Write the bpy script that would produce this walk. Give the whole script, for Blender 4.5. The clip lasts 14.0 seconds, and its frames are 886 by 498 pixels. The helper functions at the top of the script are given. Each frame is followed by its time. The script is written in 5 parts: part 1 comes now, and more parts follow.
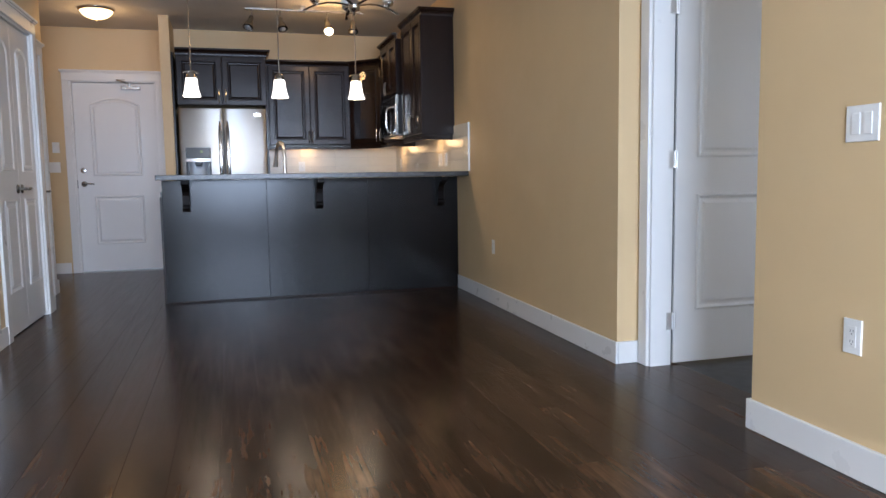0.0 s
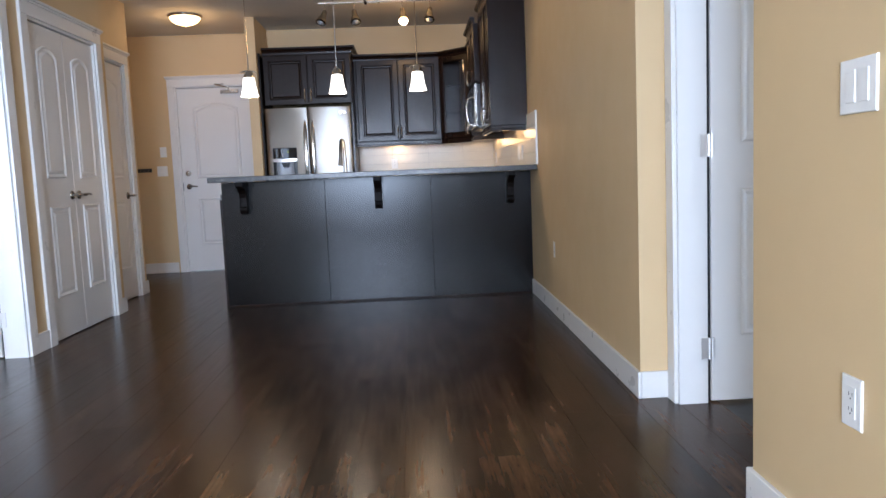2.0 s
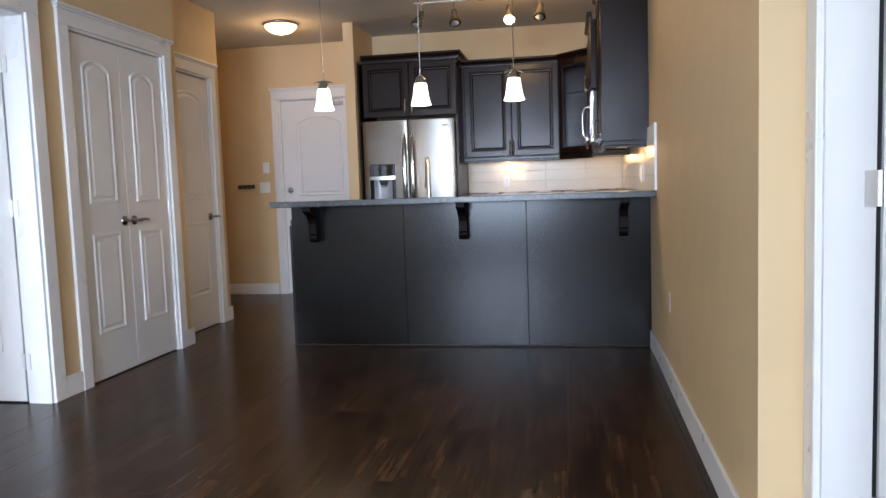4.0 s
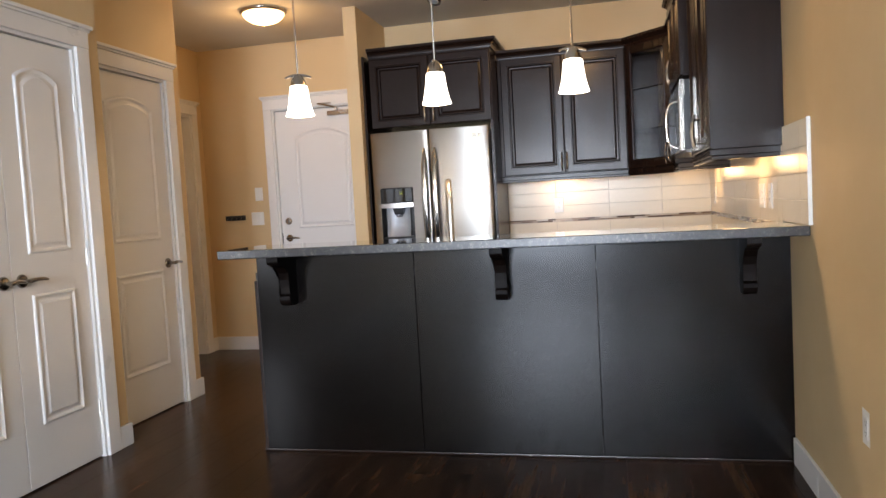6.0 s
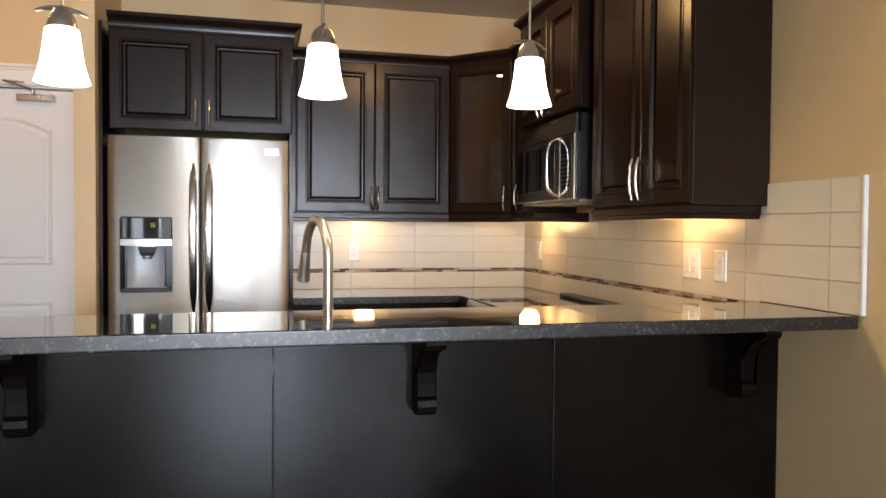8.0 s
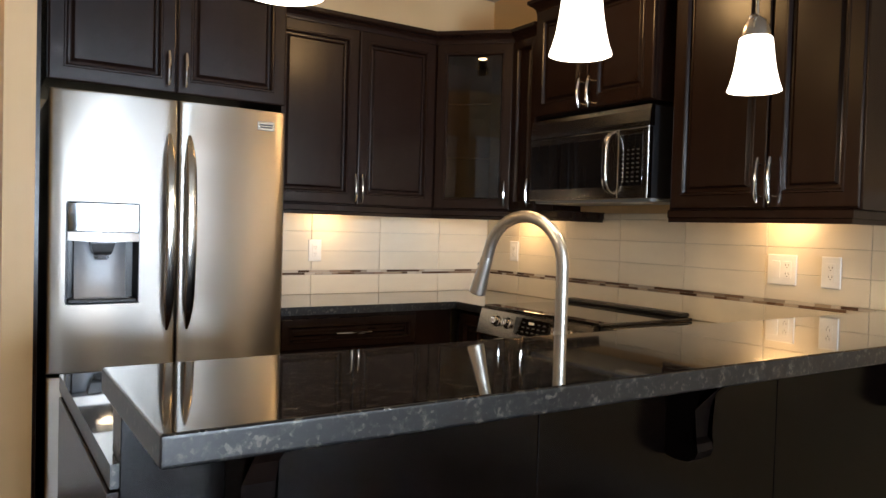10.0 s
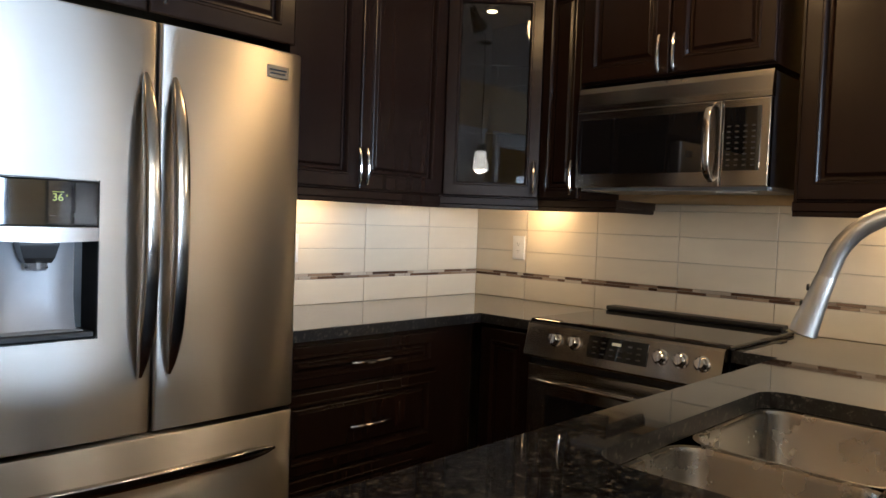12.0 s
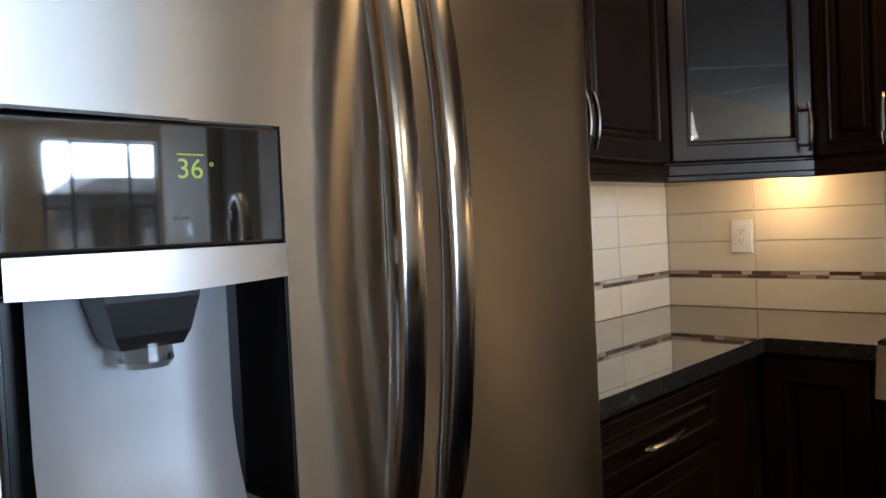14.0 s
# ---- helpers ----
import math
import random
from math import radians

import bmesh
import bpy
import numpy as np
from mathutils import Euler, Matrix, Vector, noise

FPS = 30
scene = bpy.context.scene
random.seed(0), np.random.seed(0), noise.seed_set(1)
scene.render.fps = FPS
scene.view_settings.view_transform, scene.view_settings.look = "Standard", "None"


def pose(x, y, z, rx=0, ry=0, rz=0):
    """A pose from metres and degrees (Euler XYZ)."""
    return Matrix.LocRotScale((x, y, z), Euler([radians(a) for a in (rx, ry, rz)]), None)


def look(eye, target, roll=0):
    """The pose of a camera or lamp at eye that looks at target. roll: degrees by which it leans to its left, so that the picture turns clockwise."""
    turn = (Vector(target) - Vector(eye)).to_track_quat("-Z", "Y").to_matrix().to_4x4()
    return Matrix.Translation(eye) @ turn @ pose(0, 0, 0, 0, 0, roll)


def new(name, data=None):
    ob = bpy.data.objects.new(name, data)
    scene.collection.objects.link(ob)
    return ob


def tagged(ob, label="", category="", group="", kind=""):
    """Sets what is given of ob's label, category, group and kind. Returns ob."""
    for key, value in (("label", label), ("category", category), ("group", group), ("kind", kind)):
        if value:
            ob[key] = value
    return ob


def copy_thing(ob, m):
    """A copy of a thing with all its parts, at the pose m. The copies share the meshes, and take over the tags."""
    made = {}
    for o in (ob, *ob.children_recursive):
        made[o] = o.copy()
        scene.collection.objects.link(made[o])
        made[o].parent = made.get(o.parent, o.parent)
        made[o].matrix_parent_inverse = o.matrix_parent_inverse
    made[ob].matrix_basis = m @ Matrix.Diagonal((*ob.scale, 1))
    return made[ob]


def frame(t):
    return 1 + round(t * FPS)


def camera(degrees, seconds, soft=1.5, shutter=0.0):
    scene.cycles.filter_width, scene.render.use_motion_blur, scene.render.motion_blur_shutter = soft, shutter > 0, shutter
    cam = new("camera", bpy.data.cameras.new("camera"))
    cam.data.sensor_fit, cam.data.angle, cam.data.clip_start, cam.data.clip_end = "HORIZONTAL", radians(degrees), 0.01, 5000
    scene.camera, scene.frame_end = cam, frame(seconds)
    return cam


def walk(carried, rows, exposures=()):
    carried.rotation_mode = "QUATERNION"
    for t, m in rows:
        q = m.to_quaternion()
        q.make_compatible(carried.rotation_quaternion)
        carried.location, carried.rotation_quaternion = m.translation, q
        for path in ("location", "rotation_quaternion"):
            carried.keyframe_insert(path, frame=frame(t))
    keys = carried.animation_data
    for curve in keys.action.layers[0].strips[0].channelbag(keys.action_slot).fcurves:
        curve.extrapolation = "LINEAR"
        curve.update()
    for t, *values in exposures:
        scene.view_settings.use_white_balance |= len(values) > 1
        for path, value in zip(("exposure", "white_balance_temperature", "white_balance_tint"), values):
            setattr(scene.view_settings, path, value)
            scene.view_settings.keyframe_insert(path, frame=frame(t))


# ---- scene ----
cam = camera(62.3, 14.0)
PATH = [
    (0, (0.438, -0.225, 1.004), (0.987, 1.688, 0.808), -0.9),
    (0.5, (0.608, -0.138, 0.991), (1.161, 1.77, 0.763), -2.4),
    (1, (0.842, -0.021, 1.013), (1.392, 1.887, 0.776), -4.1),
    (1.5, (1.166, 0.015, 1.02), (1.366, 1.99, 0.775), -3.0),
    (2, (1.413, 0.132, 1.002), (1.495, 2.12, 0.8), -2.4),
    (2.5, (1.629, 0.301, 1.023), (1.621, 2.292, 0.829), -0.5),
    (3, (1.856, 0.498, 1.022), (1.664, 2.482, 0.856), -0.3),
    (3.5, (1.902, 0.728, 1.041), (1.533, 2.687, 0.884), -1.0),
    (3.7, (1.889, 0.865, 1.076), (1.54, 2.827, 0.906), -1.7),
    (5.8, (1.724, 2.584, 1.188), (1.334, 4.542, 1.066), -4.0),
    (6, (1.664, 2.721, 1.209), (1.209, 4.665, 1.087), -3.2),
    (6.5, (1.446, 3.087, 1.231), (1.134, 5.05, 1.016), -2.5),
    (7, (1.272, 3.467, 1.257), (1.313, 5.458, 1.067), -3.0),
    (7.5, (1.013, 3.787, 1.288), (1.126, 5.782, 1.201), 0.4),
    (8, (0.695, 3.968, 1.297), (1.173, 5.909, 1.242), 0.4),
    (8.5, (0.443, 4.215, 1.285), (1.086, 6.108, 1.236), -0.0),
    (9, (0.177, 4.45, 1.283), (0.904, 6.313, 1.244), 0.4),
    (9.2, (0.06, 4.523, 1.284), (0.881, 6.346, 1.24), 0.4),
    (11.3, (-0.489, 5.736, 1.293), (0.89, 7.183, 1.235), 1.6),
    (11.5, (-0.455, 5.846, 1.297), (0.972, 7.246, 1.232), 1.2),
    (12, (-0.44, 6.084, 1.282), (0.997, 7.472, 1.205), 2.1),
    (12.5, (-0.494, 6.37, 1.28), (1.041, 7.65, 1.206), 1.5),
    (13, (-0.47, 6.628, 1.254), (1.0, 7.98, 1.141), -0.1),
    (13.5, (-0.333, 6.966, 1.272), (1.045, 8.408, 1.114), 0.0),
    (13.9, (-0.188, 7.261, 1.244), (1.251, 8.645, 1.13), -2.1),
    (14, (-0.157, 7.302, 1.242), (1.29, 8.681, 1.184), -2.7),
]
walk(cam, [(t, look(eye, target, roll)) for t, eye, target, roll in PATH],
     exposures=[(0, -0.10, 5800, 16), (1.5, 0.08, 5800, 16), (3, 0.06, 5800, 16), (6.5, 0.56, 6650, 16), (9, 0.48, 6600, 14), (11.5, 0.50, 5700, 10), (14, 0.30, 5650, 10)])

# ---- world and light ----
world = bpy.data.worlds.new("world")
scene.world = world
world.use_nodes = True
wn = world.node_tree.nodes
sky = wn.new("ShaderNodeTexSky")
sky.sky_type, sky.sun_disc = "NISHITA", False
sky.sun_elevation, sky.sun_rotation = radians(54), radians(16)
wn["Background"].inputs["Strength"].default_value = 0.12
world.node_tree.links.new(sky.outputs[0], wn["Background"].inputs["Color"])


def lamp(name, kind, m, power, color, size=0.1, size_y=None, blend=None, spot=None):
    d = bpy.data.lights.new(name, kind)
    d.energy, d.color = power, color
    if kind == "AREA":
        d.shape, d.size, d.size_y = "RECTANGLE", size, size_y or size
    elif kind == "SUN":
        d.angle = size
    else:
        d.shadow_soft_size = size
    if spot:
        d.spot_size, d.spot_blend = radians(spot), blend
    ob = new(name, d)
    ob.matrix_world = m
    return ob


WARM = (1.0, 0.60, 0.25)
DAY = (0.71, 0.855, 1.0)
lamp("sun", "SUN", look((4, 14, 20), (0, 0, 0)), 5.0, (1.0, 0.95, 0.88), radians(10))
lamp("living_window_light", "AREA", look((0.55, -2.98, 1.38), (0.75, 5, 1.2)), 365, DAY, 1.66, 1.66)
lamp("blind_window_light", "AREA", look((2.75, -3.11, 2.14), (2.3, 5, 1.7)), 125, DAY, 1.5, 0.5)
lamp("bedroom_window_light", "AREA", look((5.55, 2.05, 1.35), (3.0, 2.4, 1.2)), 36, DAY, 1.4, 1.4)
lamp("den_window_light", "AREA", look((-2.4, 1.55, 1.35), (-2.2, 5, 1.2)), 15, DAY, 1.4, 1.3)

# ---- materials ----
mats = {}


def nodes_of(name):
    m = bpy.data.materials.new(name)
    m.use_nodes = True
    mats[name] = m
    n, l = m.node_tree.nodes, m.node_tree.links
    return m, n, l, n["Principled BSDF"]


def mapped(n, l, scale, source="Object"):
    tc, mp = n.new("ShaderNodeTexCoord"), n.new("ShaderNodeMapping")
    mp.inputs["Scale"].default_value = scale
    l.new(tc.outputs[source], mp.inputs["Vector"])
    return mp.outputs[0]


def noise_tex(n, l, vec, scale, detail=4, rough=0.55):
    t = n.new("ShaderNodeTexNoise")
    t.inputs["Scale"].default_value, t.inputs["Detail"].default_value, t.inputs["Roughness"].default_value = scale, detail, rough
    l.new(vec, t.inputs["Vector"])
    return t.outputs["Fac"]


def ramp(n, l, fac, stops):
    r = n.new("ShaderNodeValToRGB")
    while len(r.color_ramp.elements) < len(stops):
        r.color_ramp.elements.new(0.5)
    for e, (p, c) in zip(r.color_ramp.elements, stops):
        e.position, e.color = p, (*c, 1)
    l.new(fac, r.inputs[0])
    return r.outputs[0]


def spread(n, l, fac, a, b, lo=0.3, hi=0.7):
    r = n.new("ShaderNodeMapRange")
    r.inputs["From Min"].default_value, r.inputs["From Max"].default_value = lo, hi
    r.inputs["To Min"].default_value, r.inputs["To Max"].default_value = a, b
    l.new(fac, r.inputs["Value"])
    return r.outputs[0]


def bump(n, l, bsdf, fac, strength, distance):
    b = n.new("ShaderNodeBump")
    b.inputs["Strength"].default_value, b.inputs["Distance"].default_value = strength, distance
    l.new(fac, b.inputs["Height"])
    l.new(b.outputs[0], bsdf.inputs["Normal"])


def painted(name, color, rough=0.5, grain=260, depth=0.0006, vary=0.04, spec=0.5):
    m, n, l, b = nodes_of(name)
    v = mapped(n, l, (1, 1, 1))
    lo, hi = tuple(c * (1 - vary) for c in color), tuple(min(1, c * (1 + vary)) for c in color)
    l.new(ramp(n, l, noise_tex(n, l, v, 1.7, 5), [(0.3, lo), (0.7, hi)]), b.inputs["Base Color"])
    l.new(spread(n, l, noise_tex(n, l, v, 7), rough - 0.06, rough + 0.06), b.inputs["Roughness"])
    b.inputs["Specular IOR Level"].default_value = spec
    bump(n, l, b, noise_tex(n, l, v, grain, 2), 0.35, depth)
    return m


def metal(name, color, rough, aniso=0.0, brush=None, vary=0.04):
    m, n, l, b = nodes_of(name)
    b.inputs["Metallic"].default_value = 1
    b.inputs["Anisotropic"].default_value = aniso
    v = mapped(n, l, brush or (1, 1, 1))
    f = noise_tex(n, l, v, 30 if brush else 9, 6)
    l.new(ramp(n, l, f, [(0.3, tuple(c * 0.975 for c in color)), (0.7, color)]), b.inputs["Base Color"])
    l.new(spread(n, l, f, rough - vary, rough + vary), b.inputs["Roughness"])
    if aniso:
        t = n.new("ShaderNodeTangent")
        t.direction_type, t.axis = "RADIAL", "Z"
        l.new(t.outputs[0], b.inputs["Tangent"])
        b.inputs["Anisotropic Rotation"].default_value = 0.25
    return m


def plain(name, color, rough, metallic=0.0, spec=0.5, coat=0.0):
    m, n, l, b = nodes_of(name)
    v = mapped(n, l, (1, 1, 1))
    f = noise_tex(n, l, v, 14)
    l.new(ramp(n, l, f, [(0.3, tuple(c * 0.92 for c in color)), (0.7, color)]), b.inputs["Base Color"])
    l.new(spread(n, l, f, max(0.02, rough - 0.03), rough + 0.03), b.inputs["Roughness"])
    b.inputs["Metallic"].default_value, b.inputs["Specular IOR Level"].default_value, b.inputs["Coat Weight"].default_value = metallic, spec, coat
    return m


def glow(name, color, strength):
    m, n, l, b = nodes_of(name)
    b.inputs["Base Color"].default_value = (0.8, 0.8, 0.78, 1)
    b.inputs["Emission Color"].default_value = (*color, 1)
    b.inputs["Emission Strength"].default_value = strength
    b.inputs["Roughness"].default_value = 0.35
    return m


WALL = painted("wall_paint", (0.61, 0.452, 0.255), 0.55, 190, 0.0009, 0.03, 0.35)
CEIL = painted("ceiling_paint", (0.62, 0.595, 0.55), 0.8, 70, 0.003, 0.04, 0.2)
TRIM = painted("white_trim_paint", (0.73, 0.72, 0.70), 0.32, 60, 0.0002, 0.02)
DOORW = painted("white_door_paint", (0.71, 0.70, 0.68), 0.36, 420, 0.0003, 0.02)
PLATE = plain("white_plastic", (0.8, 0.8, 0.78), 0.3)
NICKEL = metal("brushed_nickel", (0.56, 0.53, 0.49), 0.24)
LIP = metal("satin_lip_steel", (0.66, 0.65, 0.64), 0.42)
DARKN = metal("dark_nickel", (0.30, 0.28, 0.25), 0.22)
HINGE = metal("satin_hinge_steel", (0.72, 0.71, 0.69), 0.5)
SATIN = metal("satin_nickel", (0.56, 0.53, 0.48), 0.36)
HANDLE = metal("handle_steel", (0.46, 0.435, 0.40), 0.17)
CHROME = metal("polished_steel", (0.72, 0.70, 0.67), 0.13)
STEEL = metal("stainless_steel", (0.50, 0.475, 0.435), 0.38, 0.96, (0.05, 0.05, 60), 0.008)
# ordinary stainless; the dark room it mirrors is put into the colour
STEELD = metal("dimmed_stainless_steel", (0.46, 0.43, 0.385), 0.20, 0.7, (0.05, 0.05, 60), 0.008)
SINK = metal("satin_sink_steel", (0.42, 0.39, 0.34), 0.27)
BLACKG = plain("black_glass", (0.006, 0.006, 0.007), 0.012, 0.0, 1.0)
BLACKP = plain("black_plastic", (0.012, 0.012, 0.013), 0.35)
GREYP = plain("grey_plastic", (0.22, 0.23, 0.24), 0.3)
MARK = plain("grey_print", (0.035, 0.035, 0.035), 0.5)
DISP = plain("silver_plastic", (0.40, 0.42, 0.45), 0.44, 0.2)
BLINDM = plain("white_blind_slat", (0.7, 0.7, 0.7), 0.4)
FACADE = painted("grey_siding", (0.78, 0.80, 0.82), 0.7, 30, 0.002, 0.08)
FACADE2 = painted("tan_siding", (0.45, 0.33, 0.2), 0.7, 30, 0.002, 0.08)
ASPHALT = painted("asphalt", (0.06, 0.06, 0.06), 0.9, 60, 0.003, 0.2)
SHADE = glow("lit_frosted_glass", (1.0, 0.90, 0.74), 4.5)
DOME = glow("lit_alabaster_glass", (1.0, 0.66, 0.30), 4.0)
BULB = glow("lit_bulb", (1.0, 0.82, 0.55), 14.0)
PUCK = glow("lit_puck_lens", (1.0, 0.70, 0.36), 5.0)
LCD = glow("yellow_green_digits", (0.62, 0.78, 0.01), 0.34)
SKYGLOW = glow("bright_overcast_sky", (0.86, 0.93, 1.0), 20.0)
SKYGLOW.cycles.emission_sampling = "NONE"
LCD.node_tree.nodes["Principled BSDF"].inputs["Base Color"].default_value = (0.03, 0.04, 0.0, 1)
LCDG = glow("green_digits", (0.05, 0.45, 0.06), 0.02)


def glass_mat(name, color=(1, 1, 1), rough=0.0):
    m, n, l, b = nodes_of(name)
    b.inputs["Base Color"].default_value = (*color, 1)
    b.inputs["Transmission Weight"].default_value = 1
    b.inputs["Roughness"].default_value = rough
    b.inputs["IOR"].default_value = 1.5
    return m


GLASS = glass_mat("clear_glass")
FROST = glass_mat("cloudy_clear_plastic", (0.8, 0.82, 0.84), 0.25)


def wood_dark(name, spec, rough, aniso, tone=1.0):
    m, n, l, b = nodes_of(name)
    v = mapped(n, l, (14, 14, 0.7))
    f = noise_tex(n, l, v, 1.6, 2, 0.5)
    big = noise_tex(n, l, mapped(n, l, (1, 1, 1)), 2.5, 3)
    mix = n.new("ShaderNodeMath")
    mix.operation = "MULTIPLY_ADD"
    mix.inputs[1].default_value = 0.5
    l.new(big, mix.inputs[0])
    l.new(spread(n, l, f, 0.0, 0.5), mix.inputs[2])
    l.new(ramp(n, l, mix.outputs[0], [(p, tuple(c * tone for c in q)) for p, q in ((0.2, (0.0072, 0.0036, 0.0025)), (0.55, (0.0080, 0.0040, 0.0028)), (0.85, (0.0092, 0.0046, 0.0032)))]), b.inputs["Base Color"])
    l.new(spread(n, l, big, rough - 0.01, rough + 0.01), b.inputs["Roughness"])
    b.inputs["Anisotropic"].default_value = aniso
    if aniso:
        t = n.new("ShaderNodeTangent")
        t.direction_type, t.axis = "RADIAL", "Z"
        b.inputs["Anisotropic Rotation"].default_value = 0.25
        l.new(t.outputs[0], b.inputs["Tangent"])
    b.inputs["Specular IOR Level"].default_value = spec
    return m


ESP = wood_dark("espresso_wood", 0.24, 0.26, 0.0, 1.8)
# same wood as ESP; the peninsula front's shade is put into its colour
ESPP = wood_dark("espresso_wood_shaded", 0.22, 0.20, 0.0, 0.25)


def granite():
    m, n, l, b = nodes_of("black_granite")
    v = mapped(n, l, (1, 1, 1))
    vo = n.new("ShaderNodeTexVoronoi")
    vo.inputs["Scale"].default_value = 150
    l.new(v, vo.inputs["Vector"])
    sep = n.new("ShaderNodeSeparateColor")
    l.new(vo.outputs["Color"], sep.inputs[0])
    f2 = noise_tex(n, l, v, 60, 5, 0.7)
    add = n.new("ShaderNodeMath")
    add.operation = "MULTIPLY"
    l.new(sep.outputs[0], add.inputs[0])
    l.new(spread(n, l, f2, 0.2, 1.25, 0.35, 0.68), add.inputs[1])
    l.new(ramp(n, l, add.outputs[0], [(0.25, (0.005, 0.005, 0.006)), (0.48, (0.012, 0.012, 0.012)), (0.66, (0.031, 0.029, 0.025)), (0.90, (0.10, 0.088, 0.070))]), b.inputs["Base Color"])
    # the top is polished, the sawn edges are honed
    ge, sx = n.new("ShaderNodeNewGeometry"), n.new("ShaderNodeSeparateXYZ")
    l.new(ge.outputs["True Normal"], sx.inputs[0])
    l.new(spread(n, l, sx.outputs[2], 0.34, 0.045, 0.5, 0.95), b.inputs["Roughness"])
    l.new(spread(n, l, sx.outputs[2], 0.0, 0.6, 0.5, 0.95), b.inputs["Coat Weight"])
    b.inputs["Specular IOR Level"].default_value = 0.6
    b.inputs["Coat Roughness"].default_value, b.inputs["Coat IOR"].default_value = 0.02, 1.6
    return m


CARVED = wood_dark("espresso_corbel", 0.10, 0.45, 0.0, 0.5)
GRANITE = granite()


def plank_mat():
    m, n, l, b = nodes_of("dark_laminate_plank")
    oi = n.new("ShaderNodeObjectInfo")
    tc, mp = n.new("ShaderNodeTexCoord"), n.new("ShaderNodeMapping")
    mp.inputs["Scale"].default_value = (6.5, 1.3, 1)
    l.new(tc.outputs["Object"], mp.inputs["Vector"])
    off = n.new("ShaderNodeVectorMath")
    off.operation = "ADD"
    comb = n.new("ShaderNodeCombineXYZ")
    mul = n.new("ShaderNodeMath")
    mul.operation = "MULTIPLY"
    mul.inputs[1].default_value = 57.0
    l.new(oi.outputs["Random"], mul.inputs[0])
    l.new(mul.outputs[0], comb.inputs[0])
    l.new(mul.outputs[0], comb.inputs[1])
    l.new(mp.outputs[0], off.inputs[0])
    l.new(comb.outputs[0], off.inputs[1])
    f = noise_tex(n, l, off.outputs[0], 1.3, 7, 0.62)
    fine = n.new("ShaderNodeVectorMath")
    fine.operation = "MULTIPLY"
    fine.inputs[1].default_value = (5.0, 1.1, 1.0)
    l.new(off.outputs[0], fine.inputs[0])
    g = noise_tex(n, l, fine.outputs[0], 1.4, 5, 0.6)
    s1 = n.new("ShaderNodeMath")
    s1.operation = "MULTIPLY_ADD"
    s1.inputs[1].default_value = 0.22
    l.new(oi.outputs["Random"], s1.inputs[0])
    l.new(spread(n, l, f, 0.0, 0.62, 0.28, 0.72), s1.inputs[2])
    s2 = n.new("ShaderNodeMath")
    s2.operation = "MULTIPLY_ADD"
    s2.inputs[1].default_value = 0.30
    l.new(spread(n, l, g, 0.0, 1.0, 0.32, 0.68), s2.inputs[0])
    l.new(s1.outputs[0], s2.inputs[2])
    l.new(ramp(n, l, s2.outputs[0], [(0.12, (0.007, 0.0037, 0.0025)), (0.42, (0.021, 0.0108, 0.0060)), (0.72, (0.056, 0.027, 0.0135)), (1.0, (0.105, 0.052, 0.026))]), b.inputs["Base Color"])
    l.new(spread(n, l, g, 0.21, 0.27), b.inputs["Roughness"])
    b.inputs["Specular IOR Level"].default_value = 0.14
    bump(n, l, b, g, 0.05, 0.0003)
    return m


PLANK = plank_mat()


def tile_mat():
    m, n, l, b = nodes_of("cream_glazed_tile")
    oi = n.new("ShaderNodeObjectInfo")
    v = mapped(n, l, (1, 1, 1), "Generated")
    f = noise_tex(n, l, v, 2.2, 3)
    s = n.new("ShaderNodeMath")
    s.operation = "MULTIPLY_ADD"
    s.inputs[1].default_value = 0.6
    l.new(oi.outputs["Random"], s.inputs[0])
    l.new(spread(n, l, f, 0.0, 0.4), s.inputs[2])
    l.new(ramp(n, l, s.outputs[0], [(0.0, (0.66, 0.595, 0.475)), (1.0, (0.75, 0.685, 0.55))]), b.inputs["Base Color"])
    b.inputs["Roughness"].default_value = 0.28
    b.inputs["Specular IOR Level"].default_value = 0.4
    bump(n, l, b, f, 0.05, 0.001)
    return m


TILE = tile_mat()
GROUT = painted("light_grout", (0.50, 0.46, 0.39), 0.85, 300, 0.0006, 0.06)


def mosaic_mat():
    m, n, l, b = nodes_of("glass_and_stone_mosaic")
    oi = n.new("ShaderNodeObjectInfo")
    r = ramp(n, l, oi.outputs["Random"], [(0.0, (0.06, 0.032, 0.018)), (0.28, (0.16, 0.095, 0.06)), (0.5, (0.36, 0.27, 0.19)), (0.75, (0.62, 0.56, 0.47)), (0.9, (0.10, 0.06, 0.04))])
    l.new(r, b.inputs["Base Color"])
    b.inputs["Roughness"].default_value = 0.12
    return m


MOSAIC = mosaic_mat()

# ---- building helpers ----
origin = {}


def thing(name, loc, label, category, group="", kind=""):
    ob = new(name)
    ob.location = loc
    origin[ob] = Vector(loc)
    return tagged(ob, label, category, group, kind)


def part(name, bm, material, parent=None, label=""):
    """Links a bmesh, drawn in world coordinates, as one mesh under a thing or a part."""
    me = bpy.data.meshes.new(name)
    bmesh.ops.recalc_face_normals(bm, faces=bm.faces)
    o = origin[parent] if parent else Vector((0, 0, 0))
    bm.transform(Matrix.Translation(-o))
    bm.to_mesh(me)
    bm.free()
    me.materials.append(material)
    ob = new(name, me)
    if parent:
        ob.parent = parent
        origin[ob] = o
    else:
        origin[ob] = Vector((0, 0, 0))
    if label:
        ob["label"] = label
    return ob


def smooth(ob, angle=35):
    ob.data.shade_smooth()
    ob.data.set_sharp_from_angle(angle=radians(angle))
    return ob


